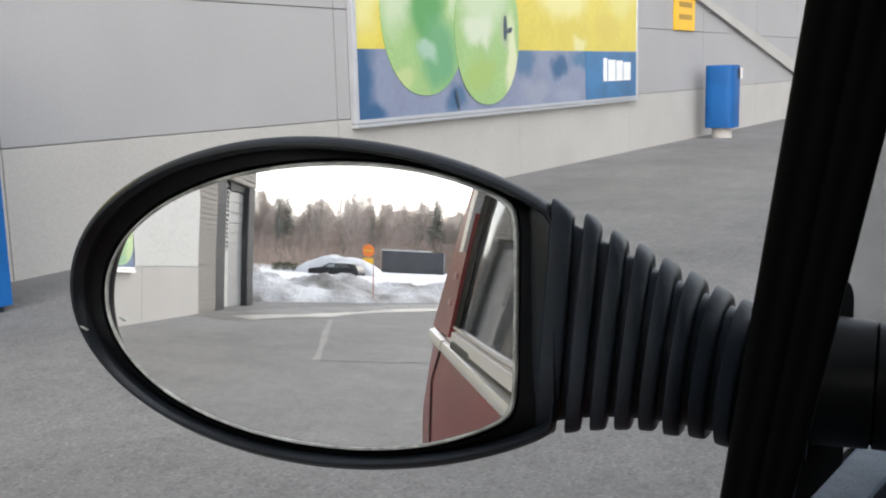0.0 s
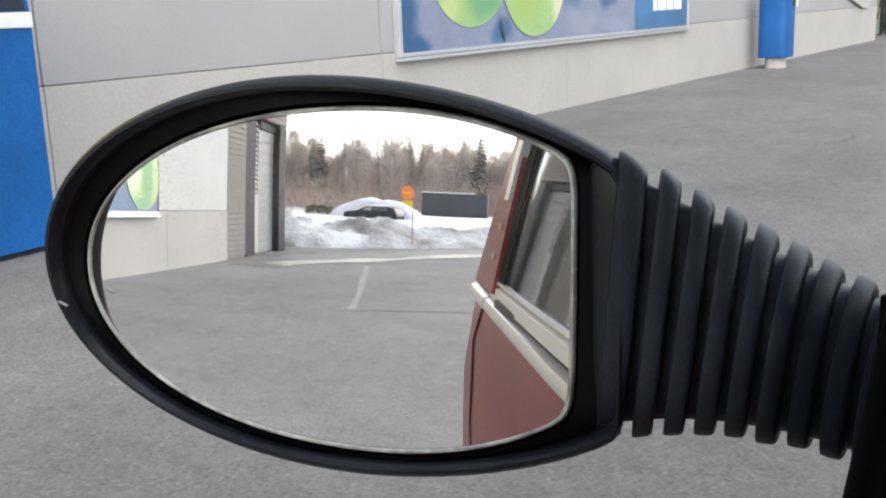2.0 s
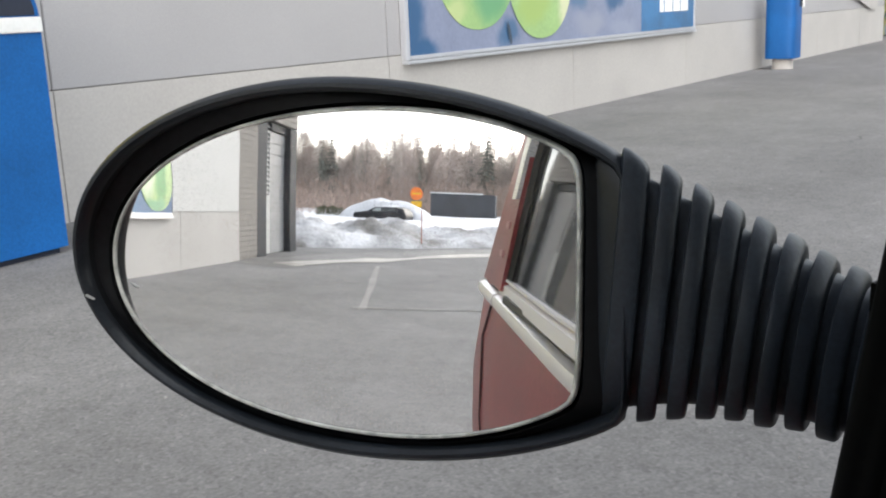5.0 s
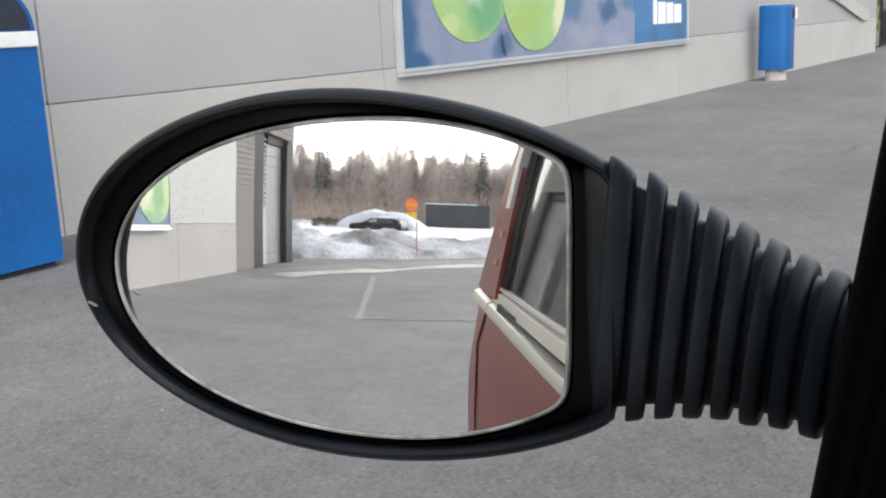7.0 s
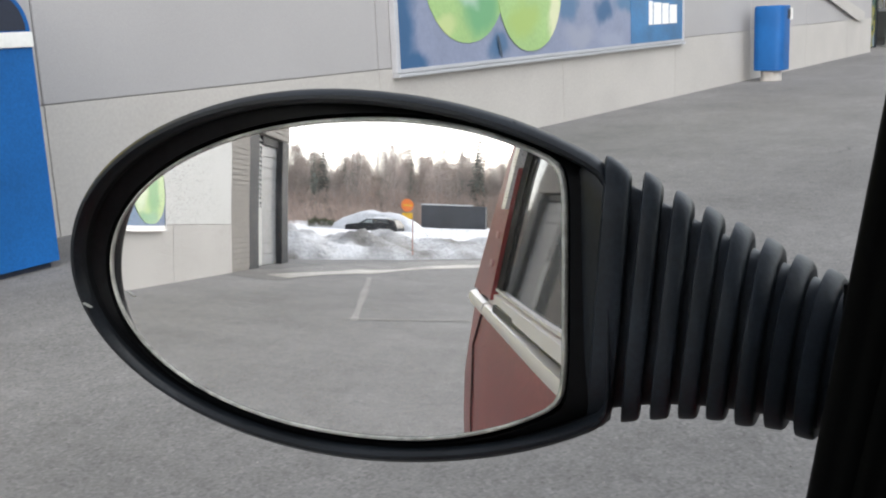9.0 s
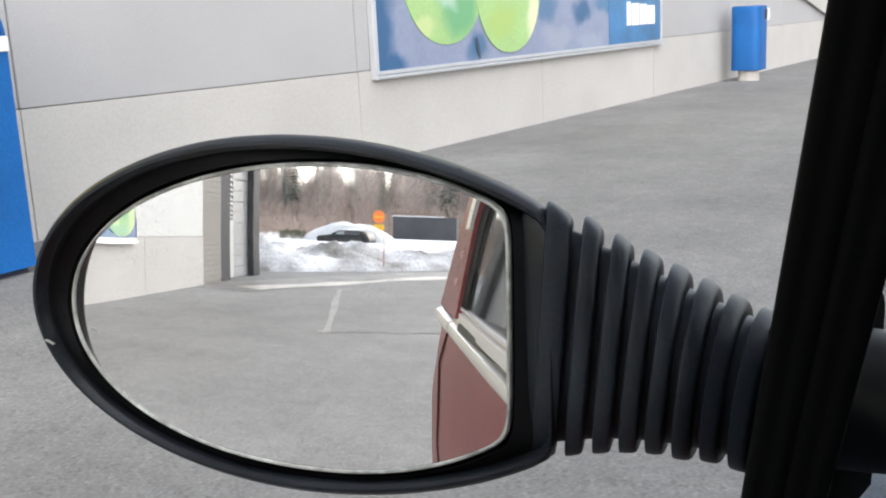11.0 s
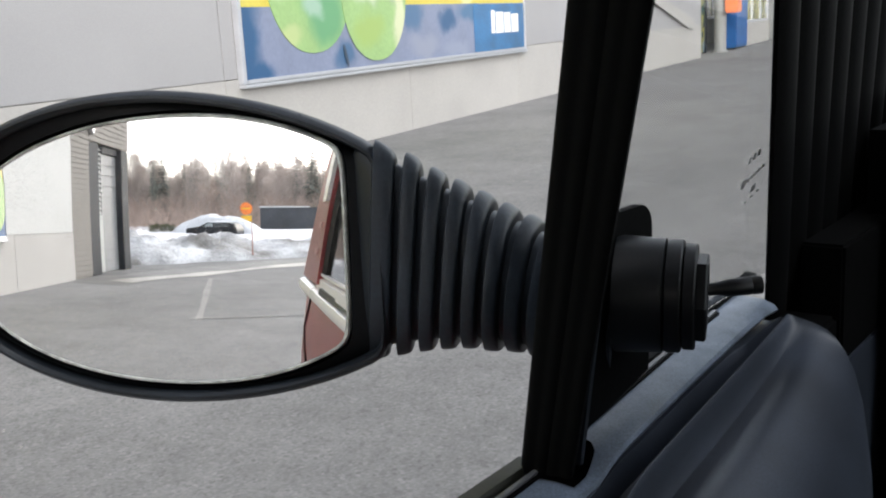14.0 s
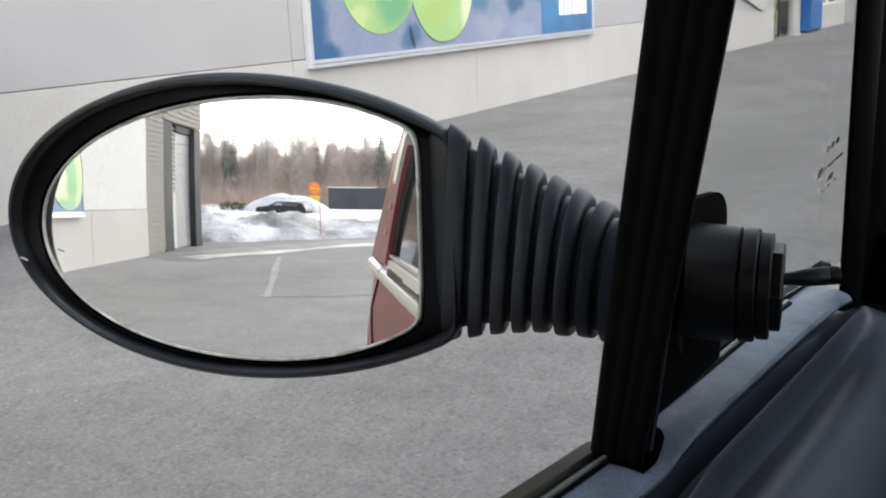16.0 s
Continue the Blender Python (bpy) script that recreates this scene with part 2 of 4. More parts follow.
VINYL = material("dark_vinyl", (0.030, 0.039, 0.057), 0.48, 0, 0.4, 14.0, 900.0, 0.25, 0.0004, spec=0.7)
# door vinyl, paler for dust, with the sky's bluish sheen put into the colour
SILL = material("dusty_sheen_sill_vinyl", (0.150, 0.182, 0.235), 0.46, 0, 0.35, 40.0, 900.0, 0.22, 0.0004, spec=0.3)
PINK = material("pinkish_hinge", (0.5, 0.27, 0.26), 0.5, 0, 0.1)
RED = material("red_car_paint", (0.26, 0.013, 0.019), 0.36, 0, 0.22, 7.0, 160.0, 0.03, 0.0003, second=(0.335, 0.050, 0.050), spec=0.5)
CHROME = material("bright_trim", (0.92, 0.875, 0.85), 0.38, 0.35, 0.04)
CREAM = material("cream_sealing", (0.92, 0.865, 0.83), 0.4, 0, 0.06)
PANE_EDGE = material("ground_glass_edge", (0.46, 0.47, 0.44), 0.45, 0, 0.5, 60.0, 300.0, 0)
OLIVE = material("olive_metal_ledge", (0.027, 0.029, 0.020), 0.5, 0.0, 0.25, 20.0, 200.0, 0.1, 0.0004)
STEP = material("brownish_step", (0.17, 0.155, 0.135), 0.5, 0.0, 0.25, 20.0, 200.0, 0.1, 0.0004)
GLASS_DARK = material("dark_car_window", (0.02, 0.024, 0.023), 0.03, 0, 0.3, 4.0, 60.0, 0.0, spec=0.9)
# car window whose pale reflection is put into the base colour
REFLECTION_GLASS = material("painted_reflection_window", (0.26, 0.29, 0.29), 0.1, 0, 0.2, 4.0)
BEAD = material("dull_metal_bead", (0.13, 0.13, 0.14), 0.4, 0.0, 0.2)
TYRE = material("tyre_rubber", (0.02, 0.02, 0.02), 0.85, 0, 0.2)
SNOW = material("old_snow", (0.63, 0.637, 0.665), 0.8, 0, 0.12, 1.5, 25.0, 0.5, 0.02)
DIRTY_SNOW = material("dirty_snow", (0.22, 0.21, 0.20), 0.9, 0, 0.3, 1.1, 14.0, 0.6, 0.04, second=(0.60, 0.607, 0.635))
CORRUGATED = material("brown_grey_cladding", (0.215, 0.20, 0.185), 0.7, 0, 0.08, 1.0, 40.0, 0.1, spec=0.2)
DARK_FRAME = material("dark_door_frame", (0.022, 0.026, 0.032), 0.6, 0, 0.15, spec=0.12)
DOOR_GREY = material("grey_dock_door", (0.215, 0.22, 0.228), 0.55, 0, 0.08)
# woods: the pale haze of distance is mixed into these four colours
BARK = material("hazy_grey_brown_bark", (0.34, 0.29, 0.27), 0.9, 0, 0.2, 2.0, 30.0, 0.3, rand=0.25)
TWIG = material("hazy_brown_twigs", (0.50, 0.43, 0.39), 0.9, 0, 0.15, 0.3, 8.0, 0, rand=0.15)
BRUSH = material("hazy_brown_brush", (0.36, 0.272, 0.228), 0.9, 0, 0.2, 0.3, 8.0, 0)
NEEDLE = material("hazy_spruce", (0.17, 0.185, 0.16), 0.9, 0, 0.2, 0.5, 9.0, 0, rand=0.2)
HEDGE_GREEN = material("olive_hedge", (0.085, 0.092, 0.045), 0.8, 0, 0.3, 2.0, 20.0, 0)
ORANGE = material("orange_sign_face", (0.75, 0.17, 0.015), 0.5, 0, 0.08)
SIGN_YELLOW = material("yellow_sign_face", (0.75, 0.42, 0.01), 0.5, 0, 0.08)
STEEL = material("galvanised_steel", (0.42, 0.42, 0.43), 0.45, 0.7, 0.1)
DARK_PAINT = material("dark_container_paint", (0.05, 0.055, 0.065), 0.6, 0, 0.25, 0.6, 20.0, 0.1)
CAR_DARK = material("dark_car_paint", (0.018, 0.019, 0.023), 0.4, 0, 0.1, spec=0.15)
LINE_PAINT = material("worn_line_paint", (0.190, 0.186, 0.180), 0.85, 0, 0.15, 6.0, 60.0, 0.2, second=(0.26, 0.255, 0.243))
WET = material("pale_icy_strip", (0.20, 0.185, 0.165), 0.5, 0, 0.25, 1.9, 25.0, 0.2, second=(0.46, 0.43, 0.38))
DAMP = material("damp_asphalt", (0.085, 0.080, 0.076), 0.6, 0, 0.25, 1.4, 40.0, 0.2, second=(0.15, 0.145, 0.14))
GRIT = material("grit_stone", (0.20, 0.195, 0.19), 0.9, 0, 0.5, 9.0, 60.0, 0.1)
STAIN = material("dark_stain", (0.085, 0.083, 0.082), 0.8, 0, 0.3, 8.0)
WHITE_WALL = material("white_plaster", (0.42, 0.42, 0.41), 0.8, 0, 0.06)

# ---- mesh helpers ----


def part(name, bm, mat, parent=None, label="", smooth=False):
    me = bpy.data.meshes.new(name)
    bmesh.ops.recalc_face_normals(bm, faces=bm.faces)
    if smooth:
        for f in bm.faces:
            f.smooth = True
    bm.to_mesh(me)
    bm.free()
    me.materials.append(mat)
    ob = new(name, me)
    ob.parent = parent
    if smooth:
        me.set_sharp_from_angle(angle=radians(42))
    return tagged(ob, label)


def face_up(ob):
    """Turn the faces of an open sheet to the sky."""
    if sum(p.normal.z * p.area for p in ob.data.polygons) < 0:
        ob.data.flip_normals()
    return ob


def thing(name, label, category, m=None, group="", kind=""):
    ob = new(name)
    ob.empty_display_size = 0.1
    if m is not None:
        ob.matrix_basis = m
    return tagged(ob, label, category, group, kind)


def box(x0, x1, y0, y1, z0, z1, bevel=0.0, bm=None):
    own = bm is None
    bm = bm or bmesh.new()
    v = [bm.verts.new((x, y, z)) for x in (x0, x1) for y in (y0, y1) for z in (z0, z1)]
    fs = [bm.faces.new([v[i] for i in q]) for q in ((0, 1, 3, 2), (4, 6, 7, 5), (0, 4, 5, 1), (2, 3, 7, 6), (0, 2, 6, 4), (1, 5, 7, 3))]
    if bevel and own:
        bmesh.ops.recalc_face_normals(bm, faces=bm.faces)
        bmesh.ops.bevel(bm, geom=bm.edges[:], offset=bevel, segments=2, affect="EDGES")
    return bm


def loft(rings, closed=True, caps=(True, True), bm=None):
    bm = bm or bmesh.new()
    rows = [[bm.verts.new(p) for p in ring] for ring in rings]
    n = len(rows[0])
    for a, b in zip(rows, rows[1:]):
        for i in range(n if closed else n - 1):
            j = (i + 1) % n
            bm.faces.new((a[i], a[j], b[j], b[i]))
    if closed and caps[0]:
        bm.faces.new(rows[0])
    if closed and caps[1]:
        bm.faces.new(rows[-1][::-1])
    return bm


def circle(c, u, v, ru, rv=None, n=24, power=2.0):
    rv = ru if rv is None else rv
    c, u, v = Vector(c), Vector(u), Vector(v)
    out = []
    for i in range(n):
        a = 2 * math.pi * i / n
        ca, sa = math.cos(a), math.sin(a)
        out.append(c + u * ru * math.copysign(abs(ca) ** (2 / power), ca) + v * rv * math.copysign(abs(sa) ** (2 / power), sa))
    return out


def turned(p0, axis, profile, n=24, up=(0, 0, 1), flat=1.0, power=2.0, caps=(True, True)):
    """A body turned about the axis through p0: profile is rows of (way along, radius)."""
    axis = Vector(axis).normalized()
    if abs(axis.z) > 0.98:
        up = (0, 1, 0)
    u = Vector(up).cross(axis).normalized()
    v = axis.cross(u)
    return loft([circle(Vector(p0) + axis * d, u, v, r * flat, r, n, power) for d, r in profile], True, caps)


def plate(outline, y0, y1, bm=None):
    """An upright plate: an outline in (x, z) between two y."""
    return loft([[(x, y0, z) for x, z in outline], [(x, y1, z) for x, z in outline]], True, (True, True), bm)


def ellipse(cx, cz, rx, rz, n=40, power=2.0, lean=0.0):
    return [(p[0] + lean * (p[1]), p[1] + cz) for p in ((cx + rx * math.copysign(abs(math.cos(a)) ** (2 / power), math.cos(a)), rz * math.copysign(abs(math.sin(a)) ** (2 / power), math.sin(a))) for a in (2 * math.pi * i / n for i in range(n)))]


# ---- ground ----
def fall(x):
    """The land drops a little beyond the car park."""
    return -0.0075 * min(170.0, max(0.0, -x - 20.0))


bm = bmesh.new()
rows = [[bm.verts.new((x, y, fall(x))) for y in (-600, -200, -60, -20, 0, 20, 60, 200, 600)] for x in (-600, -400, -190, -150, -110, -70, -45, -20, -8, 0, 8, 20, 60, 200, 600)]
for a, b in zip(rows, rows[1:]):
    for q in range(8):
        bm.faces.new((a[q], a[q + 1], b[q + 1], b[q]))
tagged(face_up(part("ground", bm, ASPHALT)), "worn grey asphalt of a large car park", "ground", kind="structure")

# ---- building ----
WALL = 4.8
TOP = 4.6
X_REAR, X_FRONT = -9.68, 23.4
JOINTS = [-7.75, -5.43, -2.50, 0.42, 3.34, 6.27, 9.29, 12.3, 15.3, 18.3, 21.3]


def building():
    w = tagged(part("wall_shop", box(X_REAR, X_FRONT, WALL + 0.03, WALL + 0.4, 0, TOP), JOINT), "grey panelled outer wall of a shop", "wall", kind="structure")
    edges = [X_REAR] + JOINTS + [X_FRONT]
    for a, b in zip(edges, edges[1:]):
        g = 0.0036
        part("plinth_slab", box(a + g * 0.6, b - g * 0.6, WALL - 0.004, WALL + 0.04, -0.02, 0.7085, 0.003), PLINTH, w)
        if b < -7.0:
            continue
        if a < -7.0:
            a = X_REAR
        for z0, z1 in ((0.713, 3.05), (3.062, TOP)) if a < -5.5 else ((0.713, 1.5435), (1.5485, 3.05), (3.062, TOP)):
            part("wall_panel", box(a + g, b - g, WALL + 0.002, WALL + 0.05, z0, z1, 0.004), LIT_PANEL if b < -2.0 else PANEL, w)
    return w


building()


DEEP, LAVENDER, LEAF_GREEN, LIME, PALE_LIME = (0.019, 0.078, 0.183), (0.182, 0.210, 0.302), (0.075, 0.264, 0.075), (0.265, 0.410, 0.160), (0.440, 0.527, 0.349)


def poster(x0, x1, full=True, zb=1.250):
    """A framed billboard: yellow over blue, two green apples, a white mark on deep blue."""
    z0, z1 = 0.70, 2.65
    p = thing("poster", "wide yellow and blue poster of green apples in an aluminium frame", "poster", pose(0, WALL, 0), "posters on the shop wall")
    f, y = 0.05 if full else 0.014, -0.045
    for q in ((x0, x1, y - 0.012, 0.0, z0 - 0.030, z0), (x0, x1, y - 0.015, 0.0, z1, z1 + f), (x0 - f, x0, y - 0.010, 0.0, z0 - 0.030, z1 + f), (x1, x1 + f, y - 0.010, 0.0, z0 - 0.030, z1 + f)):
        part("frame_bar", box(*q, 0.005), ALU, p)
    part("drip_ledge", box(x0 - f, x1 + f, y - 0.028, 0.0, z0 - 0.062, z0 - 0.034, 0.005), ALU, p, "pale metal ledge under the frame")
    ox = x0 - 6.483
    yellow = print_material("yellow_print", (0.551, 0.454, 0.060), [(x + ox, z, rx, rz, c) for x, z, rx, rz, c in (
        (10.3, 1.80, 0.7, 0.25, (0.635, 0.580, 0.236)), (10.7, 1.33, 0.25, 0.12, (0.622, 0.580, 0.265)), (6.6, 1.75, 0.25, 0.5, (0.605, 0.564, 0.227)), (11.9, 1.9, 0.5, 0.3, (0.600, 0.532, 0.147)), (11.4, 1.5, 0.4, 0.2, (0.534, 0.418, 0.054)))], 0.35)
    blue = print_material("blue_print", LAVENDER if full else (0.05, 0.125, 0.235), [(x + ox, z, rx, rz, c) for x, z, rx, rz, c in (
        (6.45, 1.0, 0.30, 0.7, DEEP), (6.6, 0.72, 0.34, 0.10, DEEP), (7.98, 0.80, 0.22, 0.16, (0.049, 0.111, 0.214)), (9.35, 1.15, 0.22, 0.22, (0.058, 0.127, 0.236)), (10.15, 1.08, 0.26, 0.15, DEEP), (10.75, 1.16, 0.4, 0.14, (0.052, 0.134, 0.251)), (9.6, 0.85, 0.4, 0.12, (0.232, 0.252, 0.328)), (10.4, 0.78, 0.4, 0.10, (0.225, 0.252, 0.342)))])
    part("yellow_field", box(x0, x1, y, -0.004, zb, z1), yellow, p, "glossy yellow print")
    part("blue_field", box(x0, x1, y, -0.004, z0, zb - 0.0), blue, p, "mottled blue print")
    cut = lambda o: [(min(max(x, x0 + 0.01), x1 - 0.01), min(max(z, z0 + 0.005), z1 - 0.01)) for x, z in o]
    if not full:
        green = print_material("green_apple_print", LIME, [(x0 + 0.30, 1.15, 0.16, 0.40, LEAF_GREEN), (x0 + 0.58, 1.15, 0.16, 0.35, PALE_LIME), (x0 + 0.40, 0.80, 0.25, 0.10, (0.134, 0.313, 0.162))])
        part("apple", plate(cut(ellipse(x0 + 0.36, 1.14, 0.37, 0.42, 48, 2.4)), y - 0.006, y - 0.001), green, p, "bright green whole apple")
        part("leaf", plate(cut(ellipse(x0 + 0.20, 1.58, 0.13, 0.20, 24)), y - 0.006, y - 0.001), green, p)
        part("mark_bar", box(x0 + 1.26, x0 + 1.48, y - 0.003, y - 0.001, 0.83, 0.93), WHITE_INK, p, "white bar")
        return p
    whole = print_material("green_apple_print", LIME, [(x + ox, z, rx, rz, c) for x, z, rx, rz, c in (
        (7.02, 1.80, 0.30, 0.5, PALE_LIME), (7.50, 1.62, 0.34, 0.42, LEAF_GREEN), (7.70, 1.20, 0.34, 0.36, (0.111, 0.296, 0.139)), (7.52, 1.26, 0.16, 0.12, (0.289, 0.426, 0.330)), (7.95, 1.85, 0.14, 0.4, PALE_LIME), (7.12, 1.02, 0.22, 0.14, (0.386, 0.468, 0.207)))])
    halved = print_material("apple_flesh_print", LIME, [(x + ox, z, rx, rz, c) for x, z, rx, rz, c in (
        (8.50, 1.80, 0.55, 0.42, PALE_LIME), (8.40, 1.42, 0.35, 0.16, (0.498, 0.553, 0.416)), (9.05, 1.15, 0.14, 0.55, (0.539, 0.567, 0.361)), (8.45, 1.04, 0.35, 0.2, (0.279, 0.395, 0.114)), (8.90, 1.47, 0.10, 0.20, (0.312, 0.381, 0.243)))])
    part("apple", plate(cut(ellipse(7.49 + ox, 1.62, 0.68, 0.76, 48, 2.2)), y - 0.006, y - 0.001), whole, p, "bright green whole apple")
    part("apple", plate(cut(ellipse(8.58 + ox, 1.42, 0.62, 0.68, 48, 2.2)), y - 0.010, y - 0.007), halved, p, "pale green cut apple")
    part("stalk", plate(ellipse(7.98 + ox, 0.81, 0.020, 0.10, 16, 2, -0.3), y - 0.015, y - 0.0128), DARK_INK, p)
    part("core", plate(ellipse(8.91 + ox, 1.46, 0.035, 0.12, 20), y - 0.015, y - 0.0128), DARK_INK, p)
    part("core_leaf", plate(ellipse(9.00 + ox, 1.44, 0.05, 0.03, 16, 2, 0.8), y - 0.015, y - 0.0128), DARK_INK, p)
    part("badge", box(10.86 + ox, x1 - 0.02, y - 0.006, y - 0.001, z0 + 0.005, zb - 0.01), DEEP_BLUE, p, "deep blue badge")
    for bx, bw, bh in ((11.36, 0.11, 0.27), (11.50, 0.23, 0.25), (11.76, 0.20, 0.24), (11.99, 0.23, 0.22)):
        part("mark_bar", box(bx + ox, bx + bw + ox, y - 0.009, y - 0.006, 0.90, 0.90 + bh), WHITE_INK, p, "white bar")
    return p


poster(6.483, 12.43)
poster(-2.79, 3.10)
poster(-7.45, -3.3, False, 1.03)

# cladding, dock recess and canopy behind the shop wall
cl = tagged(part("wall_cladding", box(-10.45, X_REAR - 0.005, WALL + 0.03, 6.2, 0, TOP), CORRUGATED), "brown-grey ribbed cladding at the corner", "wall", kind="structure")
for i in range(58):
    z = 0.04 + i * 0.0785
    part("cladding_rib", box(-10.45, X_REAR - 0.01, WALL + 0.012, WALL + 0.03, z, z + 0.070, 0.004), CORRUGATED, cl)
lintel = tagged(part("wall_dock", box(-12.4, -10.455, WALL + 0.03, 6.2, 2.16, TOP), CORRUGATED), "brown-grey cladding above the dock doors", "wall", kind="structure")
for i in range(30):
    z = 2.17 + i * 0.0805
    part("cladding_rib", box(-12.4, -10.46, WALL + 0.01, WALL + 0.03, z, z + 0.072, 0.004), CORRUGATED, lintel)
tagged(part("wall_dock_back", box(-12.4, -10.455, 5.3, 6.2, 0, 2.155), DOOR_GREY), "grey wall closing the dock recess", "wall", kind="structure")
lamp = thing("dock_lamp", "small round lamp under the dock canopy", "lamp", pose(-10.5, WALL - 0.05, 2.32))
part("lamp_body", turned((0, 0.06, 0), (0, -1, 0), [(0, 0.07), (0.06, 0.07), (0.08, 0.05)], 16), STEEL, lamp, smooth=True)
tagged(part("wall_back", box(X_REAR + 0.01, X_FRONT, 9.0, 9.3, 0, TOP), PANEL), "plain rear wall of the shop", "wall", kind="structure")
tagged(part("roof_shop", box(-12.39, X_FRONT + 14, WALL + 0.42, 9.0, TOP, TOP + 0.2), PANEL), "flat roof of the shop", "roof", kind="structure")


def dock_door(x0, x1, y):
    d = thing("dock_door", "grey roller door between dark posts at the dock", "door", pose(0, 0, 0))
    part("door_post", box(x0 - 0.36, x0, y - 0.14, y + 0.3, 0, 2.15, 0.01), DARK_FRAME, d)
    part("door_head", box(x0, x1, y - 0.06, y + 0.3, 2.03, 2.15, 0.01), DARK_FRAME, d)
    leaf = part("door_leaf", box(x0, x1, y - 0.0, y + 0.04, 0.0, 2.03), DOOR_GREY, d)
    for i in range(11):
        part("door_slat", box(x0 + 0.01, x1 - 0.01, y - 0.025, y + 0.002, 0.02 + i * 0.182, 0.19 + i * 0.182, 0.008), DOOR_GREY, leaf)
    return d


def louvre(x0, x1, y):
    d = thing("louvre_panel", "white slatted louvre above a pale panel", "vent", pose(0, 0, 0))
    part("door_post", box(x1, x1 + 0.43, y - 0.13, y + 0.3, 0, 2.15, 0.01), DARK_FRAME, d, "dark steel post")
    part("panel", box(x0, x1, y - 0.05, y + 0.03, 0.02, 0.98, 0.006), WHITE_WALL, d, "pale painted panel")
    part("backing", box(x0, x1, y, y + 0.03, 0.99, 2.15), DARK_FRAME, d)
    for i in range(15):
        z = 1.0 + i * 0.076
        part("slat", loft([[(x, y - 0.05, z), (x, y - 0.04, z - 0.004), (x, y - 0.002, z + 0.04), (x, y - 0.002, z + 0.05)] for x in (x0 + 0.005, x1 - 0.005)]), WHITE_WALL, d)
    return d


dock_door(-12.02, -11.24, 4.95)
louvre(-11.235, -10.885, 4.95)

# entrance beyond the far end of the wall
ENTRANCE = material("shaded_entrance_wall", (0.30, 0.30, 0.28), 0.8, 0, 0.08, 1.5)
COLUMN_GREY = material("grey_column_paint", (0.24, 0.25, 0.25), 0.6, 0, 0.08)
GOODS = gradient_material("shop_goods", (0.05, 0.10, 0.06), (0.30, 0.27, 0.06), (0.20, 0.26, 0.28), 0.2, 1.6)
tagged(part("wall_entrance", box(X_FRONT, 45, 6.4, 6.7, 0, TOP), ENTRANCE), "grey wall inside the shop entrance", "wall", kind="structure")
tagged(part("wall_return", box(X_FRONT - 0.3, X_FRONT, WALL + 0.41, 6.4, 0, TOP), PANEL), "short return wall at the entrance", "wall", kind="structure")
tagged(part("entrance_canopy", box(X_FRONT + 0.01, 37, 4.6, 9.0, 3.4, 3.9), PANEL), "deep canopy above the entrance", "canopy", kind="structure")
tagged(part("wall_low", box(29.4, 33.8, 4.86, 5.05, 0, 0.62, 0.01), PLINTH), "low pale wall under the shop window", "wall", kind="structure")
tagged(part("wall_end", box(33.81, 34.5, 4.7, 5.3, 0, 3.39, 0.02), COLUMN_GREY), "grey end pier of the entrance front", "wall", kind="structure")
col = thing("column", "grey round column carrying the entrance canopy", "column", pose(25.9, 4.85, 0))
part("shaft", turned((0, 0, 0), (0, 0, 1), [(0, 0.16), (0.05, 0.16), (0.06, 0.145), (3.4, 0.145)], 24), COLUMN_GREY, col, smooth=True)
part("base_shoe", turned((0, 0, 0), (0, 0, 1), [(0, 0.20), (0.03, 0.20), (0.04, 0.165)], 24), COLUMN_GREY, col, smooth=True)
ob = thing("mail_box", "orange box fixed to the entrance column", "box", pose(25.95, 4.55, 0))
part("box_body", box(-0.30, 0.30, -0.15, 0.15, 0.93, 1.75, 0.03), ORANGE, ob)
part("box_hood", box(-0.31, 0.31, -0.17, 0.15, 1.751, 1.78, 0.01), ORANGE, ob)
part("box_bracket", box(-0.05, 0.05, 0.151, 0.18, 1.3, 1.5), STEEL, ob)
lk = thing("locker", "blue cabinet standing in the entrance", "cabinet", pose(28.0, 4.95, 0))
part("cabinet_body", box(-0.85, 0.85, -0.25, 0.25, 0.05, 1.25, 0.02), BIN_BLUE, lk)
part("cabinet_door", box(-0.80, -0.01, -0.262, -0.251, 0.09, 1.21, 0.003), BIN_BLUE, lk)
part("cabinet_door", box(0.01, 0.80, -0.262, -0.251, 0.09, 1.21, 0.003), BIN_BLUE, lk)
part("cabinet_foot", box(-0.8, 0.8, -0.22, 0.22, 0, 0.05), DARK_FRAME, lk)
dp = thing("door_1", "dark glazed entrance door with a pale notice", "door", pose(24.7, 5.25, 0), kind="structure")
part("door_frame", box(-0.06, 0.06, -0.1, 0.0, 0, 2.4, 0.005), DARK_FRAME, dp)
part("door_frame", box(1.0, 1.08, -0.1, 0.0, 0, 2.4, 0.005), DARK_FRAME, dp)
part("door_frame", box(0.06, 1.0, -0.1, 0.0, 2.3, 2.4, 0.005), DARK_FRAME, dp)
part("pane", box(0.06, 1.0, -0.06, -0.05, 0.03, 2.3), GOODS, dp)
part("notice_plate", box(-0.9, -0.3, -0.03, -0.01, 0.55, 1.3), WHITE_INK, dp, "pale notice")
part("side_pane", box(-1.3, -0.06, -0.009, 0.0, 0.0, 2.4), GOODS, dp, "greenish side glazing")
w2 = thing("window_2", "shop window above the low wall with goods inside", "window", pose(31.6, 4.98, 0.62), kind="structure")
part("window_frame", box(-2.2, 2.2, -0.1, 0.0, 0.0, 0.07), ALU, w2)
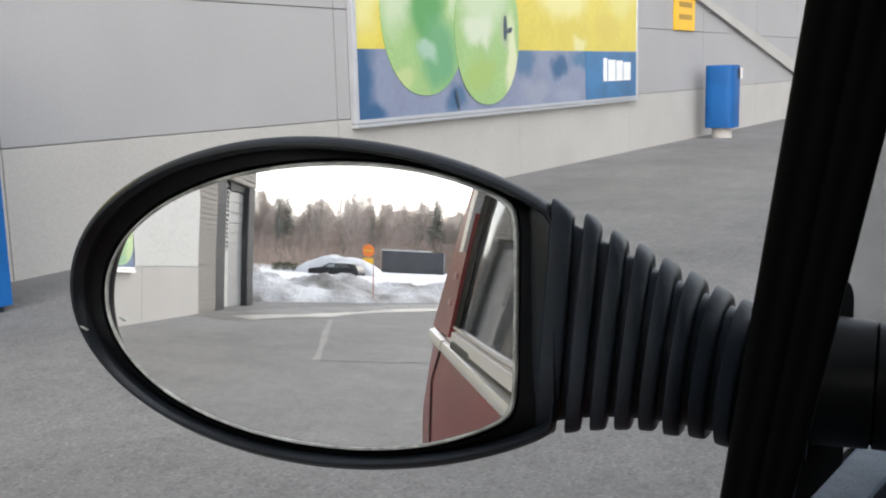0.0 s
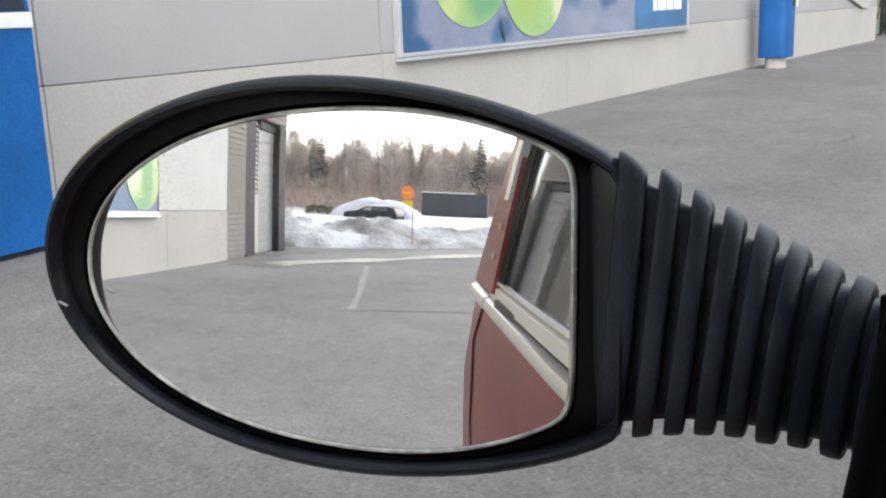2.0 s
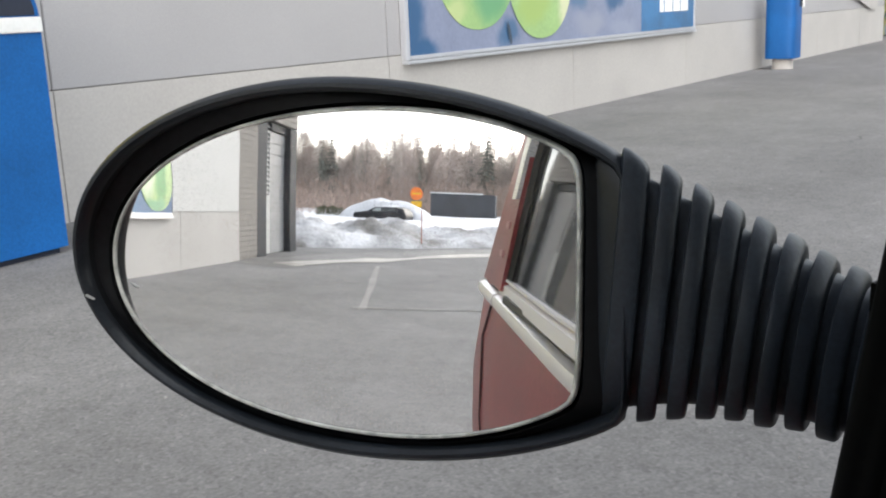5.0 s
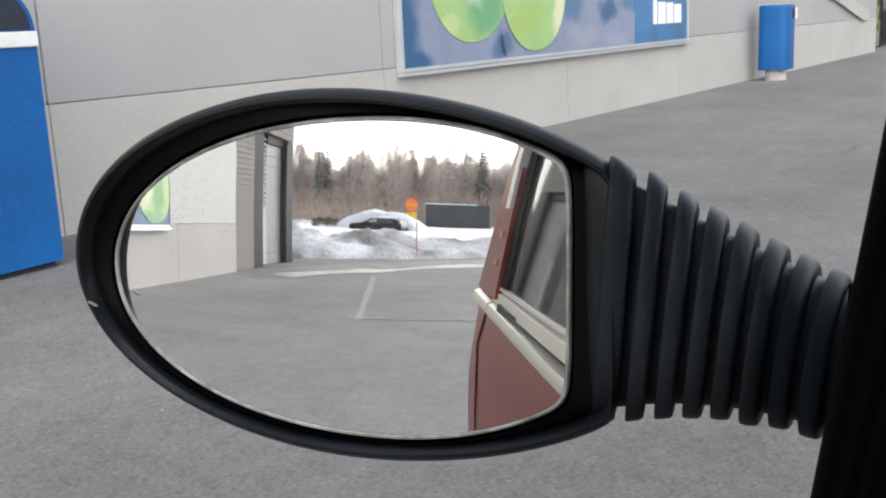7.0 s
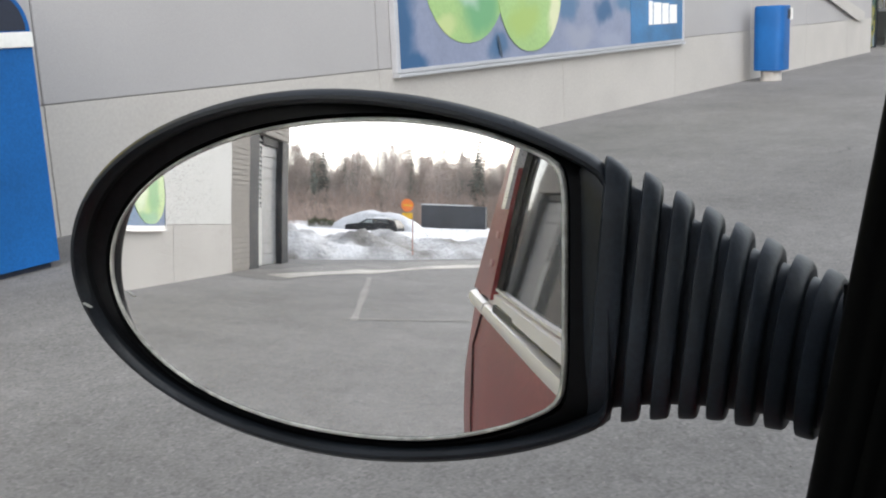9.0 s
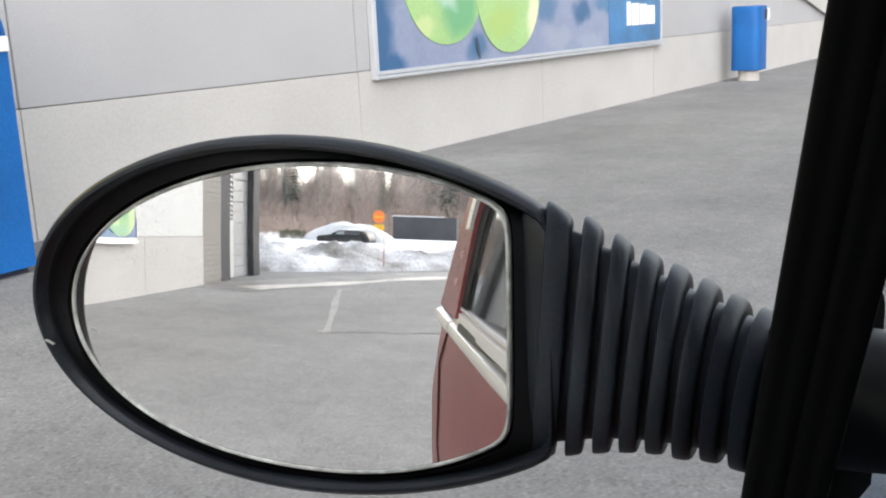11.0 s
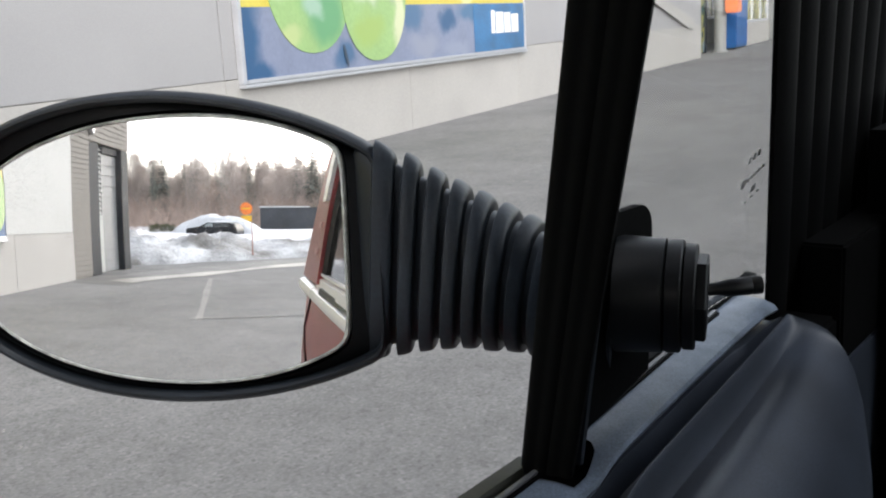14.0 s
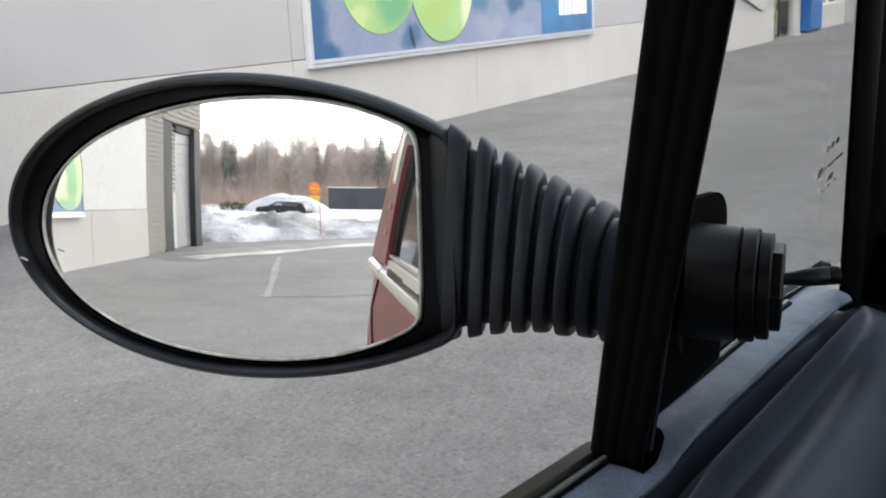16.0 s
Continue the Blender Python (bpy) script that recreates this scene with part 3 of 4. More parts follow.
for xx in (-2.2, -0.75, 0.72, 2.13):
    part("window_frame", box(xx, xx + 0.07, -0.1, 0.0, 0.07, 2.76), ALU, w2)
part("pane", box(-2.13, 2.13, -0.05, -0.04, 0.07, 2.76), GOODS, w2)
w1 = thing("window_1", "shop window with yellow and green goods behind it", "window", pose(32.5, 6.38, 0.75), kind="structure")
part("window_frame", box(-2.6, 2.6, -0.06, 0.01, 0, 0.08), ALU, w1)
part("window_frame", box(-2.6, 2.6, -0.06, 0.01, 2.1, 2.18), ALU, w1)
for xx in (-2.6, -0.04, 2.52):
    part("window_frame", box(xx, xx + 0.08, -0.06, 0.01, 0.08, 2.1), ALU, w1)
part("pane", box(-2.52, 2.52, -0.035, -0.025, 0.08, 2.1), GOODS, w1)

# diagonal rail and small yellow notice on the wall
rail = thing("handrail", "pale sloping handrail panel along the wall", "railing", pose(0, WALL - 0.06, 0))
part("rail_panel", plate([(14.2, 2.12), (14.5, 2.16), (22.5, 0.84), (22.5, 0.69), (21.9, 0.69)], 0, 0.03), PLINTH, rail)
part("rail_bracket", box(15.5, 15.58, 0.03, 0.06, 1.85, 1.93), STEEL, rail)
part("rail_bracket", box(20.5, 20.58, 0.03, 0.06, 1.02, 1.1), STEEL, rail)
no = thing("notice", "small yellow notice fixed to the wall", "sign", pose(13.95, WALL - 0.02, 1.55))
part("notice_plate", box(0, 0.85, -0.01, 0.02, 0, 0.75, 0.004), SIGN_YELLOW, no)
for i in range(3):
    part("text_bar", box(0.15, 0.7, -0.014, -0.01, 0.15 + i * 0.17, 0.22 + i * 0.17), material("notice_ink", (0.35, 0.2, 0.02)), no)


def domed_bin():
    b = thing("litter_bin", "tall blue litter bin with a domed hood and white band", "litter bin", pose(2.69, 4.35, 0))
    w, d = 0.19, 0.18
    prof = [(-w, 0.03), (w, 0.03), (w, 1.09)] + [(w * math.cos(a), 1.09 + 0.2 * math.sin(a)) for a in (math.pi * i / 20 for i in range(1, 20))] + [(-w, 1.09)]
    part("bin_body", loft([[(x, -d, z) for x, z in prof], [(x, d, z) for x, z in prof]]), BIN_BLUE, b, smooth=True)
    hood = [(0.165 * x / w, 1.095 + (z - 1.09) * 0.87) for x, z in prof[3:-1]]
    part("opening", plate([(0.165, 1.095)] + hood + [(-0.165, 1.095)], -d - 0.006, -d - 0.001), BIN_DARK, b, "black arched opening")
    part("band", box(-w - 0.004, w + 0.004, -d - 0.012, d + 0.004, 1.02, 1.088, 0.004), BIN_BAND, b, "white metal band")
    part("foot", box(-w + 0.03, w - 0.03, -d + 0.03, d - 0.03, 0, 0.03), BIN_DARK, b)
    return b


def box_bin():
    b = thing("litter_bin", "blue litter bin on a pale foot beside the wall", "litter bin", pose(15.05, 4.42, 0))
    body = [circle((0, 0, z), (1, 0, 0), (0, 1, 0), 0.235 * f, 0.215 * f, 40, 4.5) for z, f in ((0.15, 0.96), (0.155, 1.0), (1.02, 1.0), (1.045, 0.985), (1.055, 0.9))]
    part("bin_body", loft(body), BIN_BLUE, b, smooth=True)
    part("slot", box(0.00, 0.12, -0.222, -0.19, 0.86, 1.0, 0.004), BIN_DARK, b, "black opening")
    part("flap", box(0.122, 0.21, -0.232, -0.19, 0.85, 1.01, 0.004), BIN_BAND, b, "pale flap")
    part("foot", turned((0, 0, 0), (0, 0, 1), [(0, 0.15), (0.03, 0.15), (0.035, 0.145), (0.15, 0.145)], 24), PLINTH, b, "pale round foot", smooth=True)
    return b


domed_bin()
box_bin()

# ---- wing mirror ----
A1, N1 = Vector((0.2937, 0.2551, 0.9465)), Vector((-0.9743, -0.2090, 0.0855)).normalized()
A2, N2 = Vector((0.2880, 0.2539, 0.9470)), Vector((-0.9573, -0.2768, 0.0832)).normalized()
R1 = (-N1).cross(Vector((0, 0, 1))).normalized()
U1 = R1.cross(-N1)
R2 = (-N2).cross(Vector((0, 0, 1))).normalized()
U2 = R2.cross(-N2)
RADIUS = 2.045


def egg(phi, cx, cy, al, ar, bt, bb, nr, shear, grow=0.0, nl=2.0):
    """A leaning oval, blunter on its inner side."""
    ca, sa = math.cos(phi), math.sin(phi)
    m = nr if ca > 0 else nl
    x = math.copysign(abs(ca) ** (2 / m), ca) * ((ar if ca > 0 else al) + grow)
    y = math.copysign(abs(sa) ** (2 / m), sa) * ((bt if sa > 0 else bb) + grow)
    return cx + x + shear * y, cy + y


def rim_point(phi, grow, off):
    x, y = egg(phi, 0.0014, -0.0005, 0.1283, 0.1404, 0.0766, 0.0720, 1.94, -0.125, grow)
    lim, soft = 0.108 + grow * 0.3, 0.006
    if x > lim - soft:
        x = lim - soft * math.exp(-(x - lim + soft) / soft)
    # the outer end bends back towards the road ahead
    c = max(0.0, -math.cos(phi)) ** 1.5
    d = max(0.0, -math.cos(phi - 0.75)) ** 3
    return A2 + R2 * (x - 0.0029 * c - 0.0040 * d) + U2 * (y - 0.0040 * d) + N2 * (off - 0.0030 * c - 0.0080 * d)


def glass_outline(phi, grow=0.0):
    x, y = egg(phi, 0.0063, 0.0010, 0.1252, 0.1083, 0.0626, 0.0648, 2.15, 0.052, grow, 2.05)
    lim, soft = 0.0892 + grow, 0.007
    if x > lim - soft:
        x = lim - soft * math.exp(-(x - lim + soft) / soft)
    return x, y


def on_glass(x, y, off=0.0):
    sag = RADIUS - math.sqrt(RADIUS ** 2 - x * x - y * y)
    return A1 + R1 * x + U1 * y - N1 * (sag + off)


def glass_point(phi, grow, off=0.0):
    return on_glass(*glass_outline(phi, grow), off)


def wing_mirror():
    mir = thing("wing_mirror", "black oval wing mirror on a ribbed rubber bellows arm", "mirror", pose(0.36, 0.06, 0.92))
    inv = mir.matrix_basis.inverted()
    N = 96
    ang = [2 * math.pi * i / N for i in range(N)]
    put = lambda rings: [[inv @ p for p in ring] for ring in rings]
    rings = [[glass_point(a, 0.004, 0.004) for a in ang], [glass_point(a, 0.0035, -0.001) for a in ang]]
    lip = [(-0.0050, -0.008), (-0.0050, -0.003), (-0.0044, 0.0002), (-0.0032, 0.0019), (-0.0017, 0.0019), (0.0, -0.0005), (0.0008, -0.005), (0.0006, -0.011)]
    rings += [[rim_point(a, *lip[0]) for a in ang], [rim_point(a, -0.0050, -0.0045) for a in ang]]
    part("rim_well", loft(put(rings), True, (False, False)), WELL, mir, "matt black inner wall of the rim", smooth=True)
    rings = [[rim_point(a, g, o) for a in ang] for g, o in [(-0.0050, -0.0046)] + lip[1:]]
    rings += [[glass_point(a, g, o) for a in ang] for g, o in ((0.001, 0.016), (-0.008, 0.028), (-0.022, 0.040), (-0.040, 0.048))]
    part("housing", loft(put(rings), True, (False, True)), HOUSING, mir, smooth=True)
    # the silvered pane: rings of a shallow sphere
    pane = []
    for k in range(1, 13):
        f = k / 12
        ring = []
        for a in ang:
            x, y = glass_outline(a)
            ring.append(inv @ on_glass(x * f, y * f))
        pane.append(ring)
    part("mirror_pane", loft(pane, True, (True, False)), MIRROR, mir, "convex silvered glass", smooth=True)
    edge = [[inv @ glass_point(a, g, o) for a in ang] for g, o in ((0.0001, -0.0001), (0.0005, -0.0009), (0.0013, -0.0009), (0.0018, -0.0001), (0.0020, 0.002))]
    part("pane_edge", loft(edge, True, (False, False)), PANE_EDGE, mir, "pale worn glass edge", smooth=True)
    nick = [A2 - R2 * 0.1228 - U2 * 0.0145 - N2 * 0.0060 + R2 * a + U2 * b + N2 * o for a, b, o in ((-0.002, 0.0009, 0.001), (0.002, -0.0008, 0.0012), (0.002, -0.0012, 0.0012), (-0.002, 0.0005, 0.001), (-0.002, 0.0009, 0.0028), (0.002, -0.0008, 0.0028), (0.002, -0.0012, 0.0028), (-0.002, 0.0005, 0.0028))]
    part("rim_nick", loft(put([nick[:4], nick[4:]])), PANE_EDGE, mir, "pale scratch on the rim")
    part("rim_stud", turned(inv @ (A2 + R2 * 0.0714 + U2 * 0.0612 - N2 * 0.003), U2, [(0, 0.0014), (0.0012, 0.0013), (0.0018, 0.0006)], 12), HOUSING, mir, smooth=True)
    # bellows: rings that shrink, lean and swing round towards the door
    rnd = random.Random(8)

    def ring(i, top=0.0, bottom=0.0, depth=0.0, n=48):
        k = i - 2.0
        crown = Vector((0.3349 + 0.0055 * k, 0.1440 - 0.0095 * k, 0.9903 - 0.0072 * k + 0.0001 * k * k))
        foot = Vector((0.332 + 0.0042 * k, 0.153 - 0.0102 * k, 0.8923 + 0.0021 * k - 0.0004 * k * k))
        up = (crown - foot).normalized()
        turn = radians(max(4.0, 24.0 - 2.7 * (i - 1)))
        c, half = (crown - up * top + foot + up * bottom) / 2, (crown - foot).length / 2 - (top + bottom) / 2
        return circle(c, (math.cos(turn), math.sin(turn), 0), up, min(0.0295, 0.012 + 0.0028 * i) - depth, half, n, max(2.15, 2.9 - 0.10 * i))

    core = part("bellows", loft(put([ring(0.6 + 0.4 * j, 0.0088 - 0.0002 * j, 0.0060 - 0.0001 * j, 0.0065) for j in range(28)])), RUBBER, mir, "ribbed black rubber bellows", smooth=True)
    sleeve = [(-0.30, 0.022, 0.018, 0.0105), (0.05, 0.0115, 0.0070, 0.0070), (0.50, 0.0075, 0.0016, 0.0025), (0.80, 0.0062, 0.0004, 0.0008), (0.90, 0.0066, 0.0010, 0.0014), (0.94, 0.011, 0.007, 0.007)]
    part("collar", loft(put([ring(*q) for q in sleeve])), HOUSING, mir, "smooth black collar of the housing", smooth=True)
    for i in range(1, 11):
        dt, db, tilt = rnd.uniform(-0.0004, 0.0004), rnd.uniform(-0.0004, 0.0004), rnd.uniform(-0.03, 0.03)
        wide = 0.70 if i < 9 else 1.0
        start = i + tilt
        if i == 1:
            # the first rib is a broader band, level with the housing
            start, wide, dt = 0.72, 0.95, 0.0026
        rib = [(0.0, 0.009, 0.007, 0.0068), (0.012, 0.0022, 0.0014, 0.0012), (0.05, 0.0004, 0.0002, 0.0002), (0.16, 0.0, 0.0, 0.0), (0.34, 0.0002, 0.0, 0.0),
               (0.52, 0.0008, 0.0002, 0.0), (0.60, 0.0018, 0.0006, 0.0004), (0.645, 0.0034, 0.0014, 0.0012), (0.66, 0.010, 0.007, 0.0072)]
        part("rib", loft(put([ring(start + df * wide / 0.66, t_ + dt, b_ + db, d_) for df, t_, b_, d_ in rib])), RUBBER, core, smooth=True)
    return mir


wing_mirror()

# ---- the red car ----
CAR = pose(0.306, 0.08, 0, 0, 0, -11)
car = thing("car", "small red car with bright belt trim and black interior", "car", CAR)
LEAN = -0.15


def strip(profile, s_values, shift=None):
    """A profile in (l, z) drawn along the car."""
    return loft([[(s, *(shift(s, l, z) if shift else (l, z))) for l, z in profile] for s in s_values], True)


# outer skin of the left side
skin = [(0.020, 0.833), (0.034, 0.78), (0.039, 0.65), (0.038, 0.5), (0.032, 0.36), (0.02, 0.24), (0.0, 0.22), (0.022, 0.36), (0.029, 0.5), (0.030, 0.65), (0.026, 0.78), (0.014, 0.829)]


def waist(s, l, z):
    return l - 0.028 * min(1, max(0, (s + 0.9) / 0.85)), z


def tuck(s, l, z):
    l, z = waist(s, l, z)
    k = max(0, (-s - 0.8) / 0.9)
    k2 = max(0, (s - 0.5) / 1.0)
    k3 = min(1, max(0, (-s - 0.80) / 0.2)) * min(1, max(0, (z - 0.5) / 0.34))
    return l - 0.10 * k * k - 0.25 * k2 * k2 - 0.034 * k3 * k3, z - 0.05 * k2 - 0.06 * min(1, max(0, (s - 0.08) / 0.15)) * min(1, max(0, (z - 0.7) / 0.1))


def belt(s, l, z):
    l, z = waist(s, l, z)
    return l, z - 0.022 * min(1, max(0, (s + 0.92) / 0.6))


part("side_skin", strip(skin, [-1.7 + 0.1 * i for i in range(33)], tuck), RED, car, "faded red painted side", smooth=True)


def skin_gap(s0):
    rings = []
    for l, z in skin[:5]:
        l, z = tuck(s0, l, z)
        rings.append([(s0 - 0.003, l - 0.002, z), (s0 - 0.003, l + 0.0012, z), (s0 + 0.003, l + 0.0012, z), (s0 + 0.003, l - 0.002, z)])
    return loft(rings)


part("panel_gap", skin_gap(-0.86), material("shut_line", (0.04, 0.008, 0.009), 0.8, 0, 0.2), car, "dark shut line of the door")
part("belt_trim", strip([(0.020, 0.836), (0.027, 0.838), (0.030, 0.846), (0.027, 0.855), (0.018, 0.858), (0.012, 0.842)], [-0.78 + 0.08 * i for i in range(10)], belt), CHROME, car, "bright belt strip", smooth=True)
part("belt_trim", strip([(0.020, 0.836), (0.027, 0.838), (0.030, 0.846), (0.027, 0.855), (0.018, 0.858), (0.012, 0.842)], [-0.93, -0.89, -0.84, -0.79], belt), CHROME, car, "bright belt strip", smooth=True)
part("sill_step", strip([(0.016, 0.826), (0.019, 0.828), (0.014, 0.852), (0.004, 0.852), (0.004, 0.826)], [-0.9 + 0.06 * i for i in range(12)], waist), STEP, car, "dull brownish step between the strips", smooth=True)
part("window_channel", strip([(0.002, 0.846), (0.013, 0.848), (0.012, 0.857), (0.002, 0.858)], [-0.72 + 0.06 * i for i in range(13)], lambda s_, l, z: (waist(s_, l, z)[0] + 0.012, z)), OLIVE, car, "dull olive window ledge", smooth=True)
part("outer_seal", strip([(0.003, 0.852), (0.014, 0.853), (0.013, 0.868), (0.003, 0.870)], [-0.80 + 0.06 * i for i in range(9)]), CREAM, car, "pale outer window seal", smooth=True)
part("glass_bead", strip([(0.003, 0.8735), (0.011, 0.8735), (0.011, 0.877), (0.003, 0.877)], [-0.78 + 0.06 * i for i in range(9)]), CREAM, car, "thin pale bead under the rear window", smooth=True)


def lean_box(s0, s1, z0, z1, l_out, l_in, ds=0.0, taper=0.0):
    """A post that leans inwards with height, and by ds along the car."""
    rings = []
    for z in (z0, (z0 + z1) / 2, z1):
        k = (z - z0) / (z1 - z0)
        o = LEAN * (z - 0.861)
        a, b = s0 + ds * k, s1 + ds * k + taper * k
        rings.append([(a, l_out + o, z), (b, l_out + o, z), (b, l_in + o, z), (a, l_in + o, z)])
    return loft(rings)


part("rear_pillar", lean_box(-0.95, -0.75, 0.86, 1.33, 0.018, -0.03, 0.40, -0.235), RED, car, "red painted rear pillar")
# the pillar's reflected highlight, added as a strip of bright material
part("pillar_highlight", lean_box(-0.745, -0.709, 0.985, 1.33, 0.023, -0.0, 0.14, 0.0), CHROME, car, "highlight beside the rear window, built as a bright strip")
part("rear_quarter", loft([[(-1.7, -0.1, 0.845), (-0.95, 0.012, 0.85), (-0.95, -0.03, 0.85), (-1.7, -0.14, 0.845)], [(-1.35, -0.12, 1.2), (-0.55, -0.05, 1.33), (-0.55, -0.10, 1.33), (-1.35, -0.16, 1.2)]]), RED, car)
part("rear_window", lean_box(-0.748, -0.36, 0.876, 1.30, 0.008, 0.002, 0.16, -0.1), GLASS_DARK, car)
part("window_divider", lean_box(-0.747, -0.70, 0.878, 1.30, 0.012, 0.001, 0.16), TRIM_BLACK, car, "black edge of the rear window")
for zz in (0.905, 0.945):
    part("hinge_clip", lean_box(-0.815 + (zz - 0.86) * 0.5, -0.79 + (zz - 0.86) * 0.5, zz, zz + 0.009, 0.021, 0.01), PINK, car, "small pale window hinge")
part("roof", box(-0.9, 0.28, -1.36, -0.06, 1.33, 1.37, 0.012), RED, car)
part("headliner", box(-0.88, 0.25, -1.34, -0.09, 1.315, 1.328), TRIM_BLACK, car)
part("floor_pan", box(-1.2, 1.1, -1.38, -0.03, 0.2, 0.24), TRIM_BLACK, car)
part("far_side", box(-1.6, 1.2, -1.46, -1.4, 0.22, 0.86, 0.02), RED, car)
# unseen black panel, added to keep low light from the right off the door
part("far_light_screen", box(-1.0, 1.1, -1.398, -1.38, 0.24, 0.98), TRIM_BLACK, car, "unseen black panel that cuts light from the far side")
part("far_pillar", box(-1.0, -0.7, -1.42, -1.38, 0.86, 1.34), TRIM_BLACK, car)
part("far_pillar", box(-0.05, 0.0, -1.42, -1.38, 0.86, 1.34), TRIM_BLACK, car)
part("tail", box(-1.75, -1.35, -1.4, -0.1, 0.25, 0.85, 0.05), RED, car)
part("rear_bulkhead", box(-1.0, -0.96, -1.38, -0.06, 0.24, 1.33), TRIM_BLACK, car)
part("bonnet", box(0.77, 1.5, -1.35, -0.12, 0.3, 0.82, 0.06), RED, car)
part("dashboard", box(0.44, 0.75, -1.38, -0.02, 0.3, 0.98, 0.03), TRIM_BLACK, car)


def ridged(s0, s1, n, l_face, depth, z0, z1, l_back, foot=0.0, ds0=0.0, ds1=0.0):
    """A post with rounded ridges down its inner face."""
    rings = []
    for z in [z0 + (z1 - z0) * i / 6 for i in range(7)]:
        k = (z - z0) / (z1 - z0)
        a, b = s0 + ds0 * k, s1 + ds1 * k
        o = LEAN * (z - 0.861)
        ring = [(b, l_back + o, z), (a, l_back + o, z)]
        m = n * 6
        for j in range(m + 1):
            q = j / m
            ring.append((a + (b - a) * q, l_face + o - depth * abs(math.sin(math.pi * n * q)) ** 0.6, z))
        rings.append(ring)
    return loft(rings)




def window_post():
    """A deep sealed post that the window slides in, its ridged face to the rear."""
    rings = []
    for i in range(9):
        z = 0.845 + (1.33 - 0.845) * i / 8
        o = LEAN * (z - 0.861)
        inner = -0.028 - 0.052 * (z - 0.861)
        ring = [(0.006, -0.002 + o, z), (-0.006, -0.003 + o, z)]
        for j in range(19):
            q = j / 18
            ring.append((-0.009 + 0.003 * q - 0.0013 * abs(math.sin(4 * math.pi * q)) ** 0.7, -0.005 + (inner + 0.005) * q + o, z))
        ring += [(-0.002, inner + 0.001 + o, z), (0.008, -0.012 + o, z)]
        rings.append(ring)
    return loft(rings)


part("window_post", window_post(), TRIM_BLACK, car, "black rubber-sealed window post", smooth=True)
part("post_trim", lean_box(0.0065, 0.0095, 0.852, 0.945, -0.014, -0.025), RUBBER, car, "dull rubber edge of the post")
part("front_pillar", ridged(0.334, 0.730, 11, 0.0, 0.004, 0.80, 1.33, 0.003, 0, -0.204, -0.200), TRIM_BLACK, car, "black trimmed windscreen pillar", smooth=True)
part("pillar_foot", box(0.305, 0.351, -0.034, 0.016, 0.3, 0.836, 0.003), TRIM_BLACK, car)
part("side_lining", box(0.352, 0.76, -0.036, -0.030, 0.24, 0.798, 0.002), VINYL, car, "dark vinyl lining ahead of the door")
part("upper_lining", box(0.352, 0.76, -0.037, -0.006, 0.80, 0.885, 0.002), TRIM_BLACK, car)
part("kick_panel", box(0.385, 0.465, -0.35, -0.038, 0.24, 0.58, 0.015), TRIM_BLACK, car)
qg = part("quarter_glass", lean_box(0.04, 0.42, 0.868, 1.30, 0.012, 0.009, -0.02), GLASS, car)
qg.visible_shadow = False


def etched(s0, s1, z, n, h, fill):
    """A row of small slanting strokes on the quarter glass."""
    step = (s1 - s0) / n
    for i in range(n):
        a = s0 + i * step
        zz = z + 0.0012 * i * step / 0.005
        ring = [(a, zz - h / 2), (a + step * fill, zz - h / 2 + 0.0004), (a + step * fill + 0.0012, zz + h / 2), (a + 0.0012, zz + h / 2)]
        part("etched_bar", loft([[(x, l + LEAN * (q - 0.861), q) for x, q in ring] for l in (0.0080, 0.0087)]), ETCH, qg, "dark etched stroke")


etched(0.2545, 0.276, 0.9550, 3, 0.0040, 0.4)
etched(0.2560, 0.286, 0.9425, 5, 0.0024, 0.42)
etched(0.2480, 0.2540, 0.9405, 3, 0.0055, 0.25)
etched(0.2660, 0.2740, 0.9355, 3, 0.0042, 0.25)
etched(0.2570, 0.2860, 0.9285, 3, 0.0014, 0.3)

# inner door: sill cap, groove and swelling vinyl panel
# each point: across and up along the door, then where it has moved to at the rounded front end
SECTION = [(0.0, 0.853, 0.0, 0.852), (-0.004, 0.857, -0.004, 0.8562), (-0.016, 0.8580, -0.016, 0.857), (-0.024, 0.8584, -0.024, 0.857), (-0.031, 0.8578, -0.031, 0.8562), (-0.0364, 0.8567, -0.038, 0.8535), (-0.0374, 0.8548, -0.0405, 0.850),
           (-0.0345, 0.8500, -0.0425, 0.848), (-0.0310, 0.8400, -0.0428, 0.8460), (-0.0330, 0.8290, -0.0432, 0.845), (-0.0410, 0.8270, -0.0440, 0.845), (-0.0440, 0.8350, -0.0447, 0.846), (-0.0449, 0.8430, -0.0455, 0.847), (-0.0454, 0.8453, -0.046, 0.848), (-0.0463, 0.8458, -0.047, 0.8482), (-0.0470, 0.8451, -0.0480, 0.848),
           (-0.0475, 0.8415, -0.0495, 0.8477), (-0.0479, 0.8340, -0.051, 0.8475), (-0.0488, 0.8270, -0.053, 0.847), (-0.0510, 0.8235, -0.055, 0.8466), (-0.055, 0.8240, -0.060, 0.8455), (-0.060, 0.8262, -0.066, 0.8438), (-0.067, 0.8272, -0.072, 0.841), (-0.077, 0.8250, -0.078, 0.836), (-0.089, 0.817, -0.084, 0.828),
           (-0.101, 0.803, -0.0885, 0.819), (-0.111, 0.78, -0.091, 0.807), (-0.119, 0.745, -0.0915, 0.79), (-0.124, 0.70, -0.0917, 0.75), (-0.126, 0.60, -0.0917, 0.65), (-0.126, 0.3, -0.0917, 0.3), (0.0, 0.3, 0.0, 0.3)]
cap = [q[:2] for q in SECTION]


